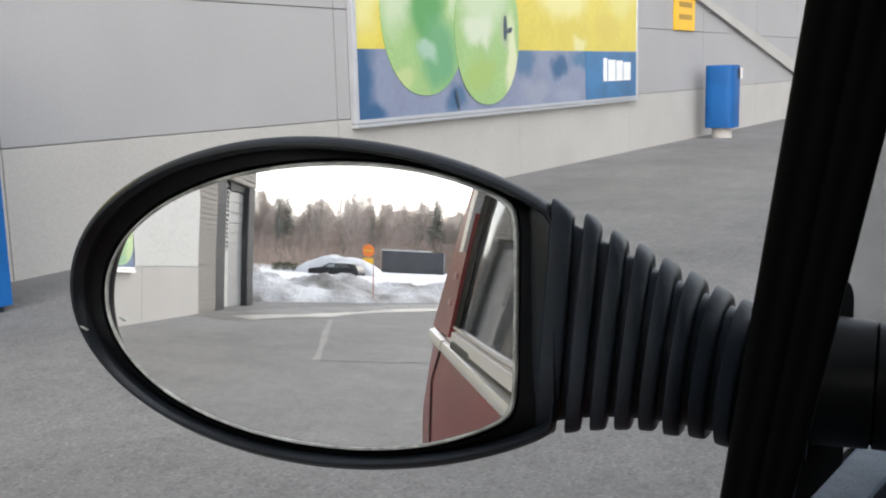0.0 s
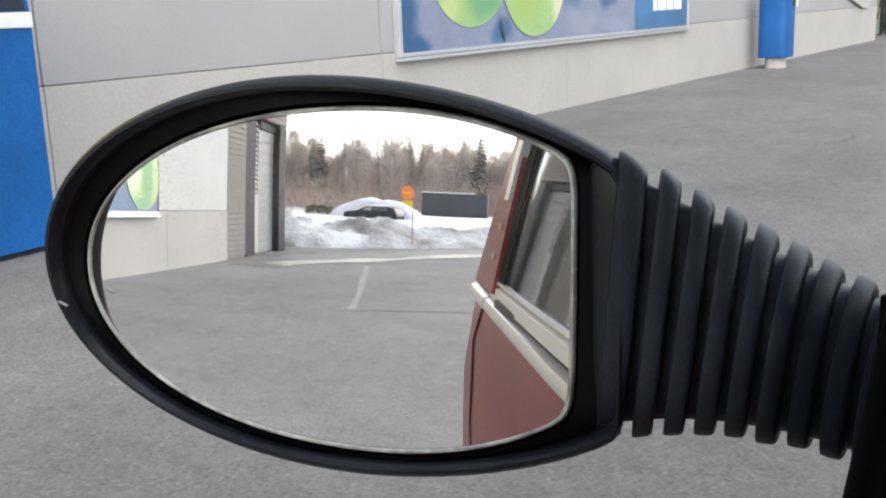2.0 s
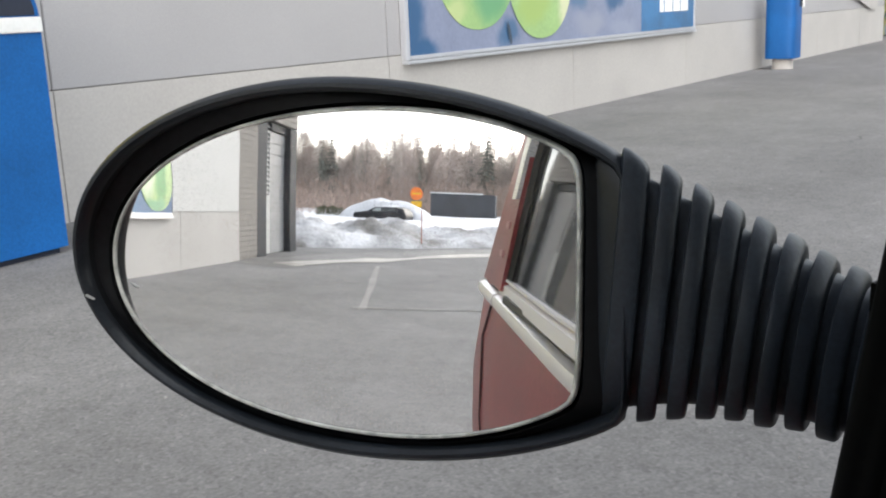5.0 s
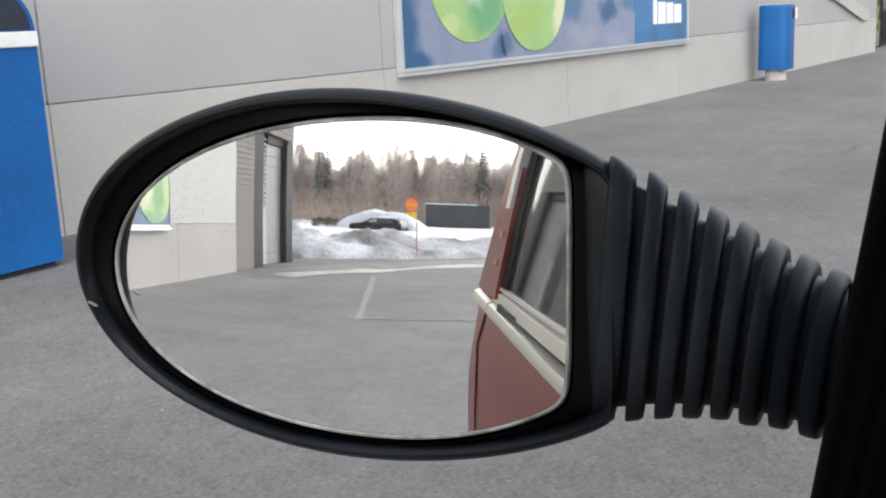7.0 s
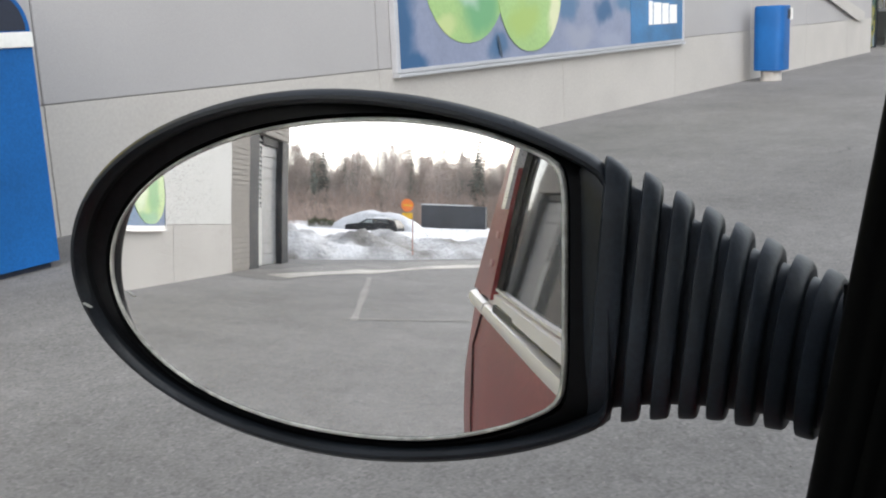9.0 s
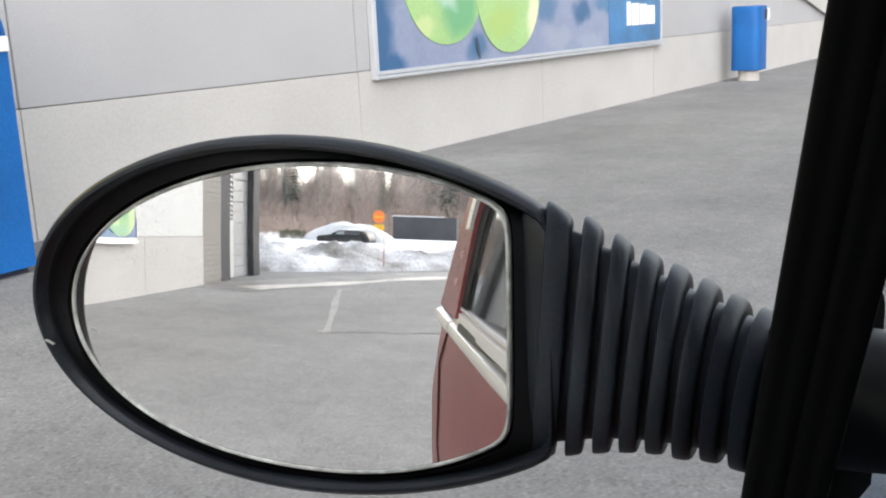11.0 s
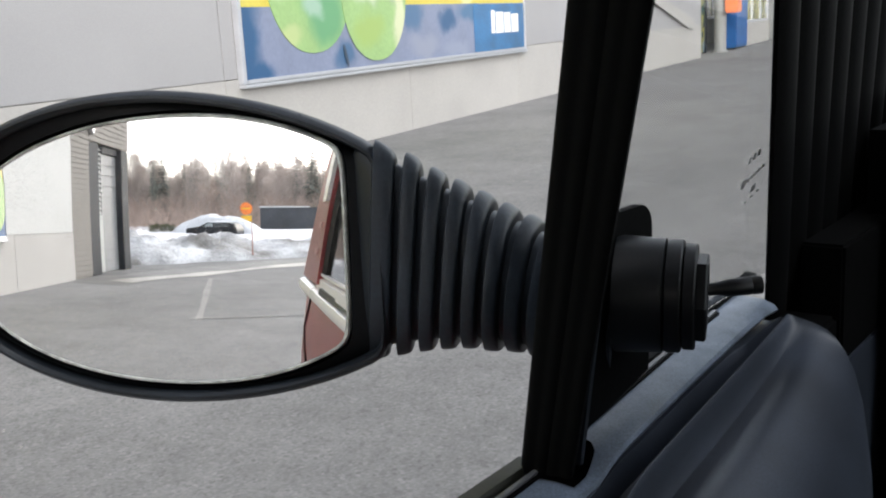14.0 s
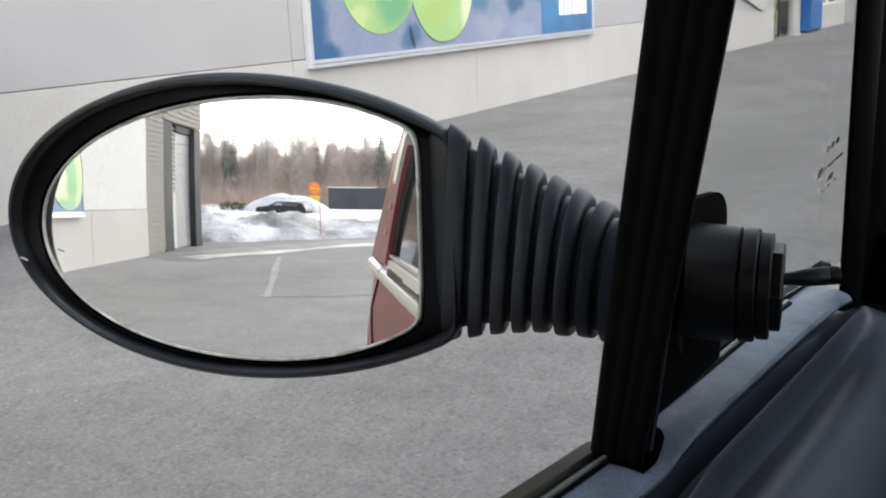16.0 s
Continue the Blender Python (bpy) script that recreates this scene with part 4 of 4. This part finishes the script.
def splay(s):
    """The front of the door runs a little outwards."""
    k = min(1.0, max(0.0, s + 0.01) / 0.06)
    return 0.009 * k * k * (3 - 2 * k) + 0.085 * max(0.0, s - 0.045)


def door_strip(section):
    rings = []
    for s in RUN:
        f = 1 - math.sqrt(max(0.0, 1 - max(0.0, (s - 0.12) / 0.18) ** 2.2))
        rings.append([(s, l + (l1 - l) * f + splay(s), z + (z1 - z) * f) for l, z, l1, z1 in section])
    return loft(rings, True)


RUN = [-0.9, -0.6, -0.4, -0.3, -0.2, -0.1, -0.02, 0.0, 0.01, 0.02, 0.03, 0.045, 0.07, 0.1, 0.13, 0.16, 0.19, 0.21, 0.23, 0.25, 0.265, 0.277, 0.286, 0.292, 0.297, 0.2995, 0.30]
part("door_panel", door_strip([(-0.02, 0.80, -0.02, 0.80), (-0.02, 0.8425, -0.02, 0.842), (-0.0305, 0.8425, -0.036, 0.842)] + SECTION[8:]), VINYL, car, "dark vinyl door panel with a moulded sill", smooth=True)
part("door_sill", door_strip(SECTION[:7] + [(-0.0345, 0.8500, -0.037, 0.847), (-0.030, 0.8450, -0.030, 0.845), (0.0, 0.845, 0.0, 0.845)]), SILL, car, "dusty dark vinyl window sill with sky sheen in its colour", smooth=True)
part("glass_seal", strip([(0.0, 0.855), (-0.002, 0.8615), (-0.0095, 0.8605), (-0.0112, 0.856)], [0.0 + 0.05 * i for i in range(8)], lambda s_, l, z: (l + splay(s_), z)), TRIM_BLACK, car, smooth=True)
part("window_ledge", strip([(0.004, 0.850), (0.002, 0.860), (-0.006, 0.8605), (-0.008, 0.856)], [-0.9 + 0.05 * i for i in range(19)]), OLIVE, car, "dull olive ledge under the sliding window", smooth=True)
SILL_RUN = [-0.9 + 0.05 * i for i in range(24)]
along = lambda s_, l, z: (l + splay(s_), z)
part("seal_bead", strip([(-0.0114, 0.857), (-0.0114, 0.8600), (-0.0126, 0.8604), (-0.0138, 0.8600), (-0.0140, 0.857)], SILL_RUN, along), BEAD, car, "thin bright bead along the window", smooth=True)
part("seal_lip", strip([(-0.0141, 0.857), (-0.0141, 0.8592), (-0.0156, 0.8590), (-0.0158, 0.857)], SILL_RUN, along), TRIM_BLACK, car, "thin black lip beside the bead", smooth=True)
SLOT = material("slot_shade", (0.0015, 0.0015, 0.0015), 1.0, 0, 0.1, spec=0.0)


def sill_height(l):
    for (l0, z0), (l1, z1) in zip(cap, cap[1:]):
        if l1 <= l <= l0:
            return z0 + (z1 - z0) * (l - l0) / (l1 - l0)
    return 0.857


def post_slot_shade():
    """A black sheet laid on the sill for the shade in the post's cut, rounded at its front."""
    rings = []
    for i in range(13):
        sv = -0.012 + 0.047 * i / 12
        k = max(0.0, (sv - 0.022) / 0.013)
        half = 0.0115 * math.sqrt(max(0.02, 1 - k * k))
        mid = -0.0205 + 0.006 * max(0, sv) / 0.035
        rings.append([(sv, mid + half * q + splay(sv), sill_height(mid + half * q) + 0.0007) for q in (-1, -0.6, -0.2, 0.2, 0.6, 1)])
    return loft(rings, False)


part("post_slot_shade", post_slot_shade(), SLOT, car, "black sheet for the shaded slot at the foot of the post")

# mirror mounting and adjuster
adj = thing("mirror_adjuster", "black mirror adjuster with hexagonal nut and small lever", "mirror adjuster", CAR @ pose(0.068, -0.012, 0.919))
PLATE = [(-0.055, -0.056), (-0.03, -0.054), (0.028, -0.046), (0.034, 0.024)] + [(0.022 + 0.012 * math.cos(a), 0.026 + 0.012 * math.sin(a)) for a in (0.2, 0.6, 1.0, 1.4)] + [(-0.055, 0.040)]
part("mount_plate", loft([[(x, y, z) for x, z in PLATE] for y in (-0.002, 0.003)]), TRIM_BLACK, adj, "flat black mounting plate")
AX = Vector((0.345, -0.936, -0.03)).normalized()
part("adjuster_body", turned((0, 0, 0), AX, [(0, 0.0275), (0.0218, 0.0264), (0.0222, 0.0255)], 40), ADJUSTER, adj, smooth=True)
part("ring", turned(AX * 0.0224, AX, [(0, 0.0240), (0.0008, 0.0262), (0.0070, 0.0262), (0.0076, 0.0255)], 40), ADJUSTER, adj, smooth=True)
part("ring", turned(AX * 0.0302, AX, [(0, 0.0228), (0.0008, 0.0246), (0.0054, 0.0246), (0.0060, 0.0238)], 40), ADJUSTER, adj, smooth=True)
part("hex_nut", turned(AX * 0.0362, AX, [(0, 0.0208), (0.0042, 0.0208), (0.005, 0.0196)], 6), ADJUSTER, adj)
LV = Vector((0.62, -0.78, 0.04)).normalized()
part("lever", turned(AX * 0.0405 + Vector((0, 0, 0.0035)), LV, [(0, 0.0028), (0.005, 0.0030), (0.010, 0.0040), (0.020, 0.0043), (0.0205, 0.0039), (0.0213, 0.0043), (0.0252, 0.0042), (0.0256, 0.0036)], 20), ADJUSTER, adj, smooth=True)


def wheel(x, y, r, w, parent):
    ty = part("tyre", turned((x, y - w / 2, r), (0, 1, 0), [(0, r * 0.62), (0, r * 0.9), (w * 0.12, r), (w * 0.88, r), (w, r * 0.9), (w, r * 0.62)], 28), TYRE, parent, smooth=True)
    part("rim", turned((x, y - w / 2 + 0.02, r), (0, 1, 0), [(0, r * 0.6), (w - 0.04, r * 0.6)], 20), STEEL, ty)


for wx in (-1.2, 1.05):
    for wy in (-0.13, -1.28):
        wheel(wx, wy, 0.26, 0.15, car)

# ---- car park behind: lines, ice, snow, vehicles ----


def ground_strip(name, pts, width, mat, label, category, z=0.004, rough=0.0):
    left, right = [], []
    for i, (x, y) in enumerate(pts):
        a, b = Vector(pts[max(0, i - 1)]), Vector(pts[min(len(pts) - 1, i + 1)])
        d = (b - a).normalized()
        nrm = Vector((-d.y, d.x))
        w0, w1 = (width / 2 * (1 + rough * 1.6 * noise.noise((x * 1.3, y * 1.3, q))) for q in (0.5, 7.5))
        left.append((x + nrm.x * w0, y + nrm.y * w0, z))
        right.append((x - nrm.x * w1, y - nrm.y * w1, z))
    return tagged(face_up(part(name, loft([left, right], False), mat)), label, category, kind="structure")


def between(a, b, n):
    return [(a[0] + (b[0] - a[0]) * i / n, a[1] + (b[1] - a[1]) * i / n) for i in range(n + 1)]


ground_strip("bay_line_long", between((-5.9, 1.84), (-10.4, 2.75), 30), 0.075, LINE_PAINT, "worn pale parking line on the asphalt", "road marking", 0.004, 0.35)
ground_strip("bay_line_cross", between((-5.98, 1.95), (-6.6, -0.6), 16), 0.06, LINE_PAINT, "worn pale cross line of a parking bay", "road marking", 0.006, 0.35)
ground_strip("wet_apron", between((-9.3, 4.35), (-12.4, 3.15), 20) + between((-12.6, 3.05), (-17.0, 0.4), 20), 1.1, DAMP, "dark damp asphalt before the snow bank", "damp patch", 0.0045, 0.5)
ground_strip("ice_strip", between((-9.6, 4.0), (-12.2, 2.55), 20) + between((-12.4, 2.45), (-16.5, -0.2), 20), 0.5, WET, "thin pale strip of ice and meltwater", "ice", 0.008, 0.6)


def grit():
    """Loose stones on the asphalt beside the car."""
    rnd = random.Random(5)
    bm = bmesh.new()
    for i in range(900):
        x, y, r = rnd.uniform(0.2, 9.0), rnd.uniform(0.35, 4.6), 0.0016 + 0.0042 * rnd.random() ** 2.5
        a = rnd.uniform(0, 6.28)
        u, v = Vector((math.cos(a), math.sin(a), 0)), Vector((-math.sin(a), math.cos(a), 0))
        f = rnd.uniform(0.55, 1.0)
        loft([circle((x, y, -0.001), u, v, r, r * f, 6), circle((x, y, r * 0.45), u, v, r * 0.95, r * f * 0.9, 6), circle((x, y, r * 0.8), u, v, r * 0.5, r * f * 0.5, 6)], True, (False, True), bm)
    return tagged(part("grit", bm, GRIT), "loose grey grit scattered on the asphalt", "gravel", kind="stuff")


grit()
for i, (gx, gy, gl, gw) in enumerate(((7.80, 1.72, 0.42, 0.028),)):
    ground_strip("stain", [(gx + gl * (q / 10 - 0.5), gy + 0.02 * math.sin(q + i)) for q in range(11)], gw, STAIN, "small dark stain on the asphalt", "stain", 0.003, 0.9)


def snow_bank():
    """A ploughed ridge, dirty below and whiter on the crest."""
    bm = bmesh.new()
    nu, nv = 90, 36
    rows = []
    for i in range(nu + 1):
        u = i / nu
        y = 9.5 - 9.3 * u
        front = -13.3 if y > 5.0 else -13.3 - (5.0 - y) * 0.95
        crest = 0.62 - 0.16 * min(1, max(0, (6.2 - y) / 3.5)) + 0.06 * math.sin(y * 1.9)
        end = min(1, u * 9) * min(1, (1 - u) * 5) ** 0.7
        row = []
        for j in range(nv + 1):
            v = j / nv
            x = front - 4.2 * v
            h = crest * end * math.sin(math.pi * min(1, v * 1.02)) ** 0.75 if 0 < v < 0.98 else 0
            q = Vector((x * 0.9, y * 0.9, 3))
            h *= 0.82 + 0.5 * noise.fractal(q, 0.7, 2.2, 5)
            row.append(bm.verts.new((x + 0.12 * noise.noise(q * 2.1), y, max(0, h) - 0.01)))
        rows.append(row)
    for a, b in zip(rows, rows[1:]):
        for j in range(nv):
            bm.faces.new((a[j], a[j + 1], b[j + 1], b[j]))
    return tagged(face_up(part("snow_bank", bm, DIRTY_SNOW, smooth=True)), "ploughed bank of dirty melting snow", "snow", kind="stuff")


snow_bank()
bm = bmesh.new()
rows = []
for i in range(31):
    row = []
    for j in range(41):
        x, y = -24 - 166 * i / 30, -70 + 200 * j / 40
        row.append(bm.verts.new((x, y, fall(x) + 0.02 + 0.12 * (0.5 + noise.noise((x * 0.1, y * 0.1, 1))))))
    rows.append(row)
for a, b in zip(rows, rows[1:]):
    for j in range(40):
        bm.faces.new((a[j], a[j + 1], b[j + 1], b[j]))
tagged(face_up(part("snow_field", bm, SNOW, smooth=True)), "old snow lying over the ground before the woods", "snow", kind="stuff")

st = thing("snow_stake", "thin reddish marker stake stuck in the snow", "stake", pose(-15.6, 2.93, 0))
part("stick", turned((0, 0, 0), (0, 0, 1), [(0, 0.013), (0.82, 0.011), (0.83, 0.004)], 10), material("stake_paint", (0.42, 0.17, 0.12)), st)


def parked_car():
    c = thing("parked_car", "dark parked hatchback standing before a snow mound", "car", pose(-45, 10.45, fall(-45) - 0.2, 0, 0, 8))
    prof = [(-1.78, 0.25), (1.78, 0.25), (1.82, 0.48), (1.70, 0.62), (0.85, 0.73), (0.30, 1.0), (-1.15, 1.03), (-1.58, 0.92), (-1.78, 0.62), (-1.82, 0.45)]
    rings = []
    for k, f in ((-0.82, 0.93), (-0.72, 1.0), (0.72, 1.0), (0.82, 0.93)):
        rings.append([(k * (1.0 if z < 0.75 else 0.86), x * f, 0.25 + (z - 0.25) * (0.96 + 0.04 * f)) for x, z in prof])
    part("car_body", loft(rings), CAR_DARK, c)
    part("side_window", loft([[(0.79, -1.3, 0.74), (0.79, 0.55, 0.74), (0.72, 0.22, 0.95), (0.72, -1.1, 0.97)], [(0.83, -1.3, 0.74), (0.83, 0.55, 0.74), (0.76, 0.22, 0.95), (0.76, -1.1, 0.97)]]), GLASS_DARK, c)
    part("front_window", loft([[(x0, -0.15, 0.75), (x0, 0.5, 0.75), (x0 - 0.07, 0.2, 0.94), (x0 - 0.07, -0.15, 0.95)] for x0 in (0.831, 0.838)]), REFLECTION_GLASS, c, "front side window with a pale reflection in its colour")
    for y in (-1.1, 1.1):
        for x in (-0.72, 0.72):
            ty = part("tyre", turned((x - 0.1, y, 0.3), (1, 0, 0), [(0, 0.2), (0, 0.28), (0.03, 0.31), (0.17, 0.31), (0.2, 0.28), (0.2, 0.2)], 20), TYRE, c, smooth=True)
            part("rim", turned((x - 0.08, y, 0.3), (1, 0, 0), [(0, 0.19), (0.16, 0.19)], 16), STEEL, ty)
    return c


def snow_load(name, m, lx, ly, h, seed, label, p=0.48):
    bm = bmesh.new()
    rows = []
    for i in range(15):
        row = []
        for j in range(25):
            u, v = i / 14 * 2 - 1, j / 24 * 2 - 1
            k = max(0, (1 - abs(u) ** 3) * (1 - abs(v) ** 2.2)) ** p
            row.append(bm.verts.new((u * lx, v * ly, h * k * (0.92 + 0.16 * noise.noise((u * 2 + seed, v * 3, seed))))))
        rows.append(row)
    for a, b in zip(rows, rows[1:]):
        for j in range(24):
            bm.faces.new((a[j], a[j + 1], b[j + 1], b[j]))
    ob = face_up(part(name, bm, SNOW, smooth=True))
    ob.matrix_basis = m
    return tagged(ob, label, "snow", "snow about the parked car")


parked_car()
snow_load("roof_snow", pose(-45, 10.12, fall(-45) + 0.785, 0, 0, 8), 0.66, 0.62, 0.13, 1, "thin cap of snow lying on the parked car")
snow_load("snow_mound", pose(-47.6, 10.8, fall(-47.6), 0, 0, 8), 1.5, 3.15, 1.40, 2, "tall smooth mound of snow behind the parked car", 0.62)


def container():
    c = thing("container", "dark weathered steel container with a pale top edge", "container", pose(-78, 9.0, fall(-78)))
    shell = part("container_shell", box(-1.2, 1.2, -3.5, 3.4, 0.0, 2.45, 0.03), DARK_PAINT, c)
    for i in range(23):
        part("corrugation", box(1.2, 1.24, -3.4 + i * 0.29, -3.25 + i * 0.29, 0.12, 2.3), DARK_PAINT, shell)
    part("top_rail", box(1.18, 1.28, -2.2, 3.45, 2.44, 2.56), WHITE_INK, c, "pale top rail")
    return c


container()


def hedge():
    """A low evergreen hedge at the end of the snow mound."""
    rnd = random.Random(31)
    bm = bmesh.new()
    for i in range(2600):
        u, v = rnd.uniform(-1, 1), rnd.uniform(-1, 1)
        top = 0.78 * (1 - 0.25 * u * u) * (0.85 + 0.3 * noise.noise((u * 3, v, 4)))
        p = Vector((v * 0.35, u * 0.95, top * rnd.random() ** 0.6))
        e = Vector((rnd.uniform(-1, 1), rnd.uniform(-1, 1), rnd.uniform(-0.1, 1))).normalized() * rnd.uniform(0.06, 0.16)
        sliver(bm, p, e, rnd.uniform(0.012, 0.03))
    h = thing("hedge", "low olive-green hedge beside the snow mound", "hedge", pose(-47.0, 14.7, fall(-47)))
    part("foliage", bm, HEDGE_GREEN, h)
    return h



def road_sign():
    c = thing("road_sign", "orange round sign over a yellow board on a post", "road sign", pose(-51, 9.35, fall(-51)))
    part("post", turned((0, 0, 0), (0, 0, 1), [(0, 0.04), (2.3, 0.04)], 12), STEEL, c)
    part("disc", turned((0.05, 0, 1.82), (1, 0, 0), [(0, 0.46), (0.02, 0.46)], 28), ORANGE, c, "round orange sign face")
    part("bar", box(0.071, 0.078, -0.33, 0.33, 1.76, 1.88), SIGN_YELLOW, c)
    part("board", box(0.05, 0.07, -0.4, 0.4, 0.88, 1.3, 0.01), SIGN_YELLOW, c, "yellow board")
    return c


road_sign()

# ---- woods ----


def limb(bm, a, b, r0, r1, n=5):
    a, b = Vector(a), Vector(b)
    d = (b - a).normalized()
    u = d.orthogonal().normalized()
    v = d.cross(u)
    loft([circle(a, u, v, r0, n=n), circle(b, u, v, r1, n=n)], True, (False, False), bm)


def sliver(bm, p, d, w):
    s_ = d.cross(Vector((0.3, 0.5, 0.8))).normalized() * w
    bm.faces.new([bm.verts.new(p - s_), bm.verts.new(p + s_), bm.verts.new(p + d)])


def bare_tree(seed, h):
    rnd = random.Random(seed)
    t = thing("bare_tree", "leafless grey-brown tree at the edge of the woods", "tree", pose(0, 0, 0), "bare trees of the woods")
    bm, tw = bmesh.new(), bmesh.new()
    limb(bm, (0, 0, -0.2), (0.1, 0, h * 0.5), 0.16, 0.09)
    limb(bm, (0.1, 0, h * 0.5), (0.0, 0.15, h * 0.93), 0.09, 0.02)
    for i in range(30):
        z = h * rnd.uniform(0.2, 0.85)
        a, ln = rnd.uniform(0, 6.28), h * rnd.uniform(0.12, 0.24) * (1.15 - z / h)
        p = Vector((0.05, 0.05, z))
        limb(bm, p, p + Vector((math.cos(a), math.sin(a), rnd.uniform(0.5, 1.4))).normalized() * ln * 1.7, 0.035, 0.008, 4)
    for i in range(2900):
        k = rnd.uniform(0.12, 0.97)
        r = h * 0.19 * math.sin(math.pi * min(1, k) ** 0.9) ** 0.7 * math.sqrt(rnd.random())
        a = rnd.uniform(0, 6.28)
        q = Vector((r * math.cos(a), r * math.sin(a), h * k))
        e = Vector((math.cos(a) * 0.7 + rnd.uniform(-0.5, 0.5), math.sin(a) * 0.7 + rnd.uniform(-0.5, 0.5), rnd.uniform(0.2, 1.3))).normalized() * rnd.uniform(0.5, 1.5)
        sliver(tw, q, e, rnd.uniform(0.008, 0.02))
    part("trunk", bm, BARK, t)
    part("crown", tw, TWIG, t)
    return t


def spruce(seed, h):
    rnd = random.Random(seed)
    t = thing("spruce", "tall dark green spruce among the bare trees", "tree", pose(0, 0, 0), "spruces of the woods")
    bm, cr = bmesh.new(), bmesh.new()
    limb(bm, (0, 0, -0.2), (0, 0, h * 0.97), 0.2, 0.02)
    lv = 26
    for i in range(lv):
        k = i / lv
        z, r = h * (0.1 + 0.88 * k), (h * 0.17) * (1 - k) ** 0.85 * rnd.uniform(0.8, 1.15) + 0.12
        n = int(7 + 6 * (1 - k))
        for j in range(n):
            a = 6.283 * j / n + rnd.uniform(-0.3, 0.3)
            ln = r * rnd.uniform(0.65, 1.1)
            o, d = Vector((math.cos(a), math.sin(a), 0)), Vector((-math.sin(a), math.cos(a), 0))
            p = Vector((0, 0, z))
            tip = p + o * ln + Vector((0, 0, -ln * rnd.uniform(0.25, 0.5)))
            mid = p + o * ln * 0.55 + Vector((0, 0, -0.1 * ln))
            w = ln * rnd.uniform(0.16, 0.28)
            vs = [cr.verts.new(x) for x in (p, mid + d * w - Vector((0, 0, w * 0.5)), tip, mid - d * w - Vector((0, 0, w * 0.5)))]
            cr.faces.new((vs[0], vs[1], vs[2]))
            cr.faces.new((vs[0], vs[2], vs[3]))
            for q in range(4):
                f = rnd.uniform(0.25, 0.95)
                sliver(cr, p.lerp(tip, f), (d * rnd.choice((-1, 1)) * 0.6 + o * 0.4 - Vector((0, 0, 0.7))).normalized() * ln * 0.3, 0.07)
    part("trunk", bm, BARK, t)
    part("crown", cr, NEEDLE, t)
    return t


def woods():
    rnd = random.Random(11)
    bases = [bare_tree(k, 11.5) for k in range(4)]
    firs = [spruce(k + 20, 13.5) for k in range(3)]
    used = set()
    for kind, n in ((bases, 250), (firs, 92)):
        for i in range(n):
            y = rnd.uniform(-14, 58)
            x = rnd.uniform(-146, -104)
            sc = rnd.uniform(0.70, 0.98) if kind is bases else rnd.uniform(0.62, 1.06)
            m = pose(x, y, fall(x), 0, 0, rnd.uniform(0, 360))
            src = rnd.choice(kind)
            if src not in used:
                used.add(src)
                src.scale = (sc,) * 3
                src.matrix_basis = m @ Matrix.Diagonal((sc, sc, sc, 1))
            else:
                c = copy_thing(src, m)
                c.scale = (sc, sc, sc * rnd.uniform(0.9, 1.1))
    tw = bmesh.new()
    for i in range(45000):
        p = Vector((rnd.uniform(-155, -92), rnd.uniform(-18, 62), 0))
        p.z = fall(p.x) + rnd.uniform(0, 1) ** 1.5 * 7.0 * (0.45 + 0.75 * abs(noise.noise((p.y * 0.09, p.x * 0.05, 2))))
        e = Vector((rnd.uniform(-0.5, 0.5), rnd.uniform(-0.5, 0.5), rnd.uniform(0.4, 1))).normalized() * rnd.uniform(0.8, 2.4)
        s_ = e.cross(Vector((1, 0.2, 0))).normalized() * rnd.uniform(0.015, 0.045)
        tw.faces.new([tw.verts.new(p - s_), tw.verts.new(p + s_), tw.verts.new(p + e)])
    for i in range(5000):
        p = Vector((rnd.uniform(-72, -50), rnd.uniform(13.2, 34), 0))
        p.z = fall(p.x) + rnd.random() ** 1.4 * 1.7
        e = Vector((rnd.uniform(-0.5, 0.5), rnd.uniform(-0.5, 0.5), rnd.uniform(0.3, 1))).normalized() * rnd.uniform(0.4, 1.0)
        sliver(tw, p, e, rnd.uniform(0.01, 0.03))
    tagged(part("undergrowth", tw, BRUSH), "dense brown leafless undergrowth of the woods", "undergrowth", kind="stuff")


woods()
hedge()
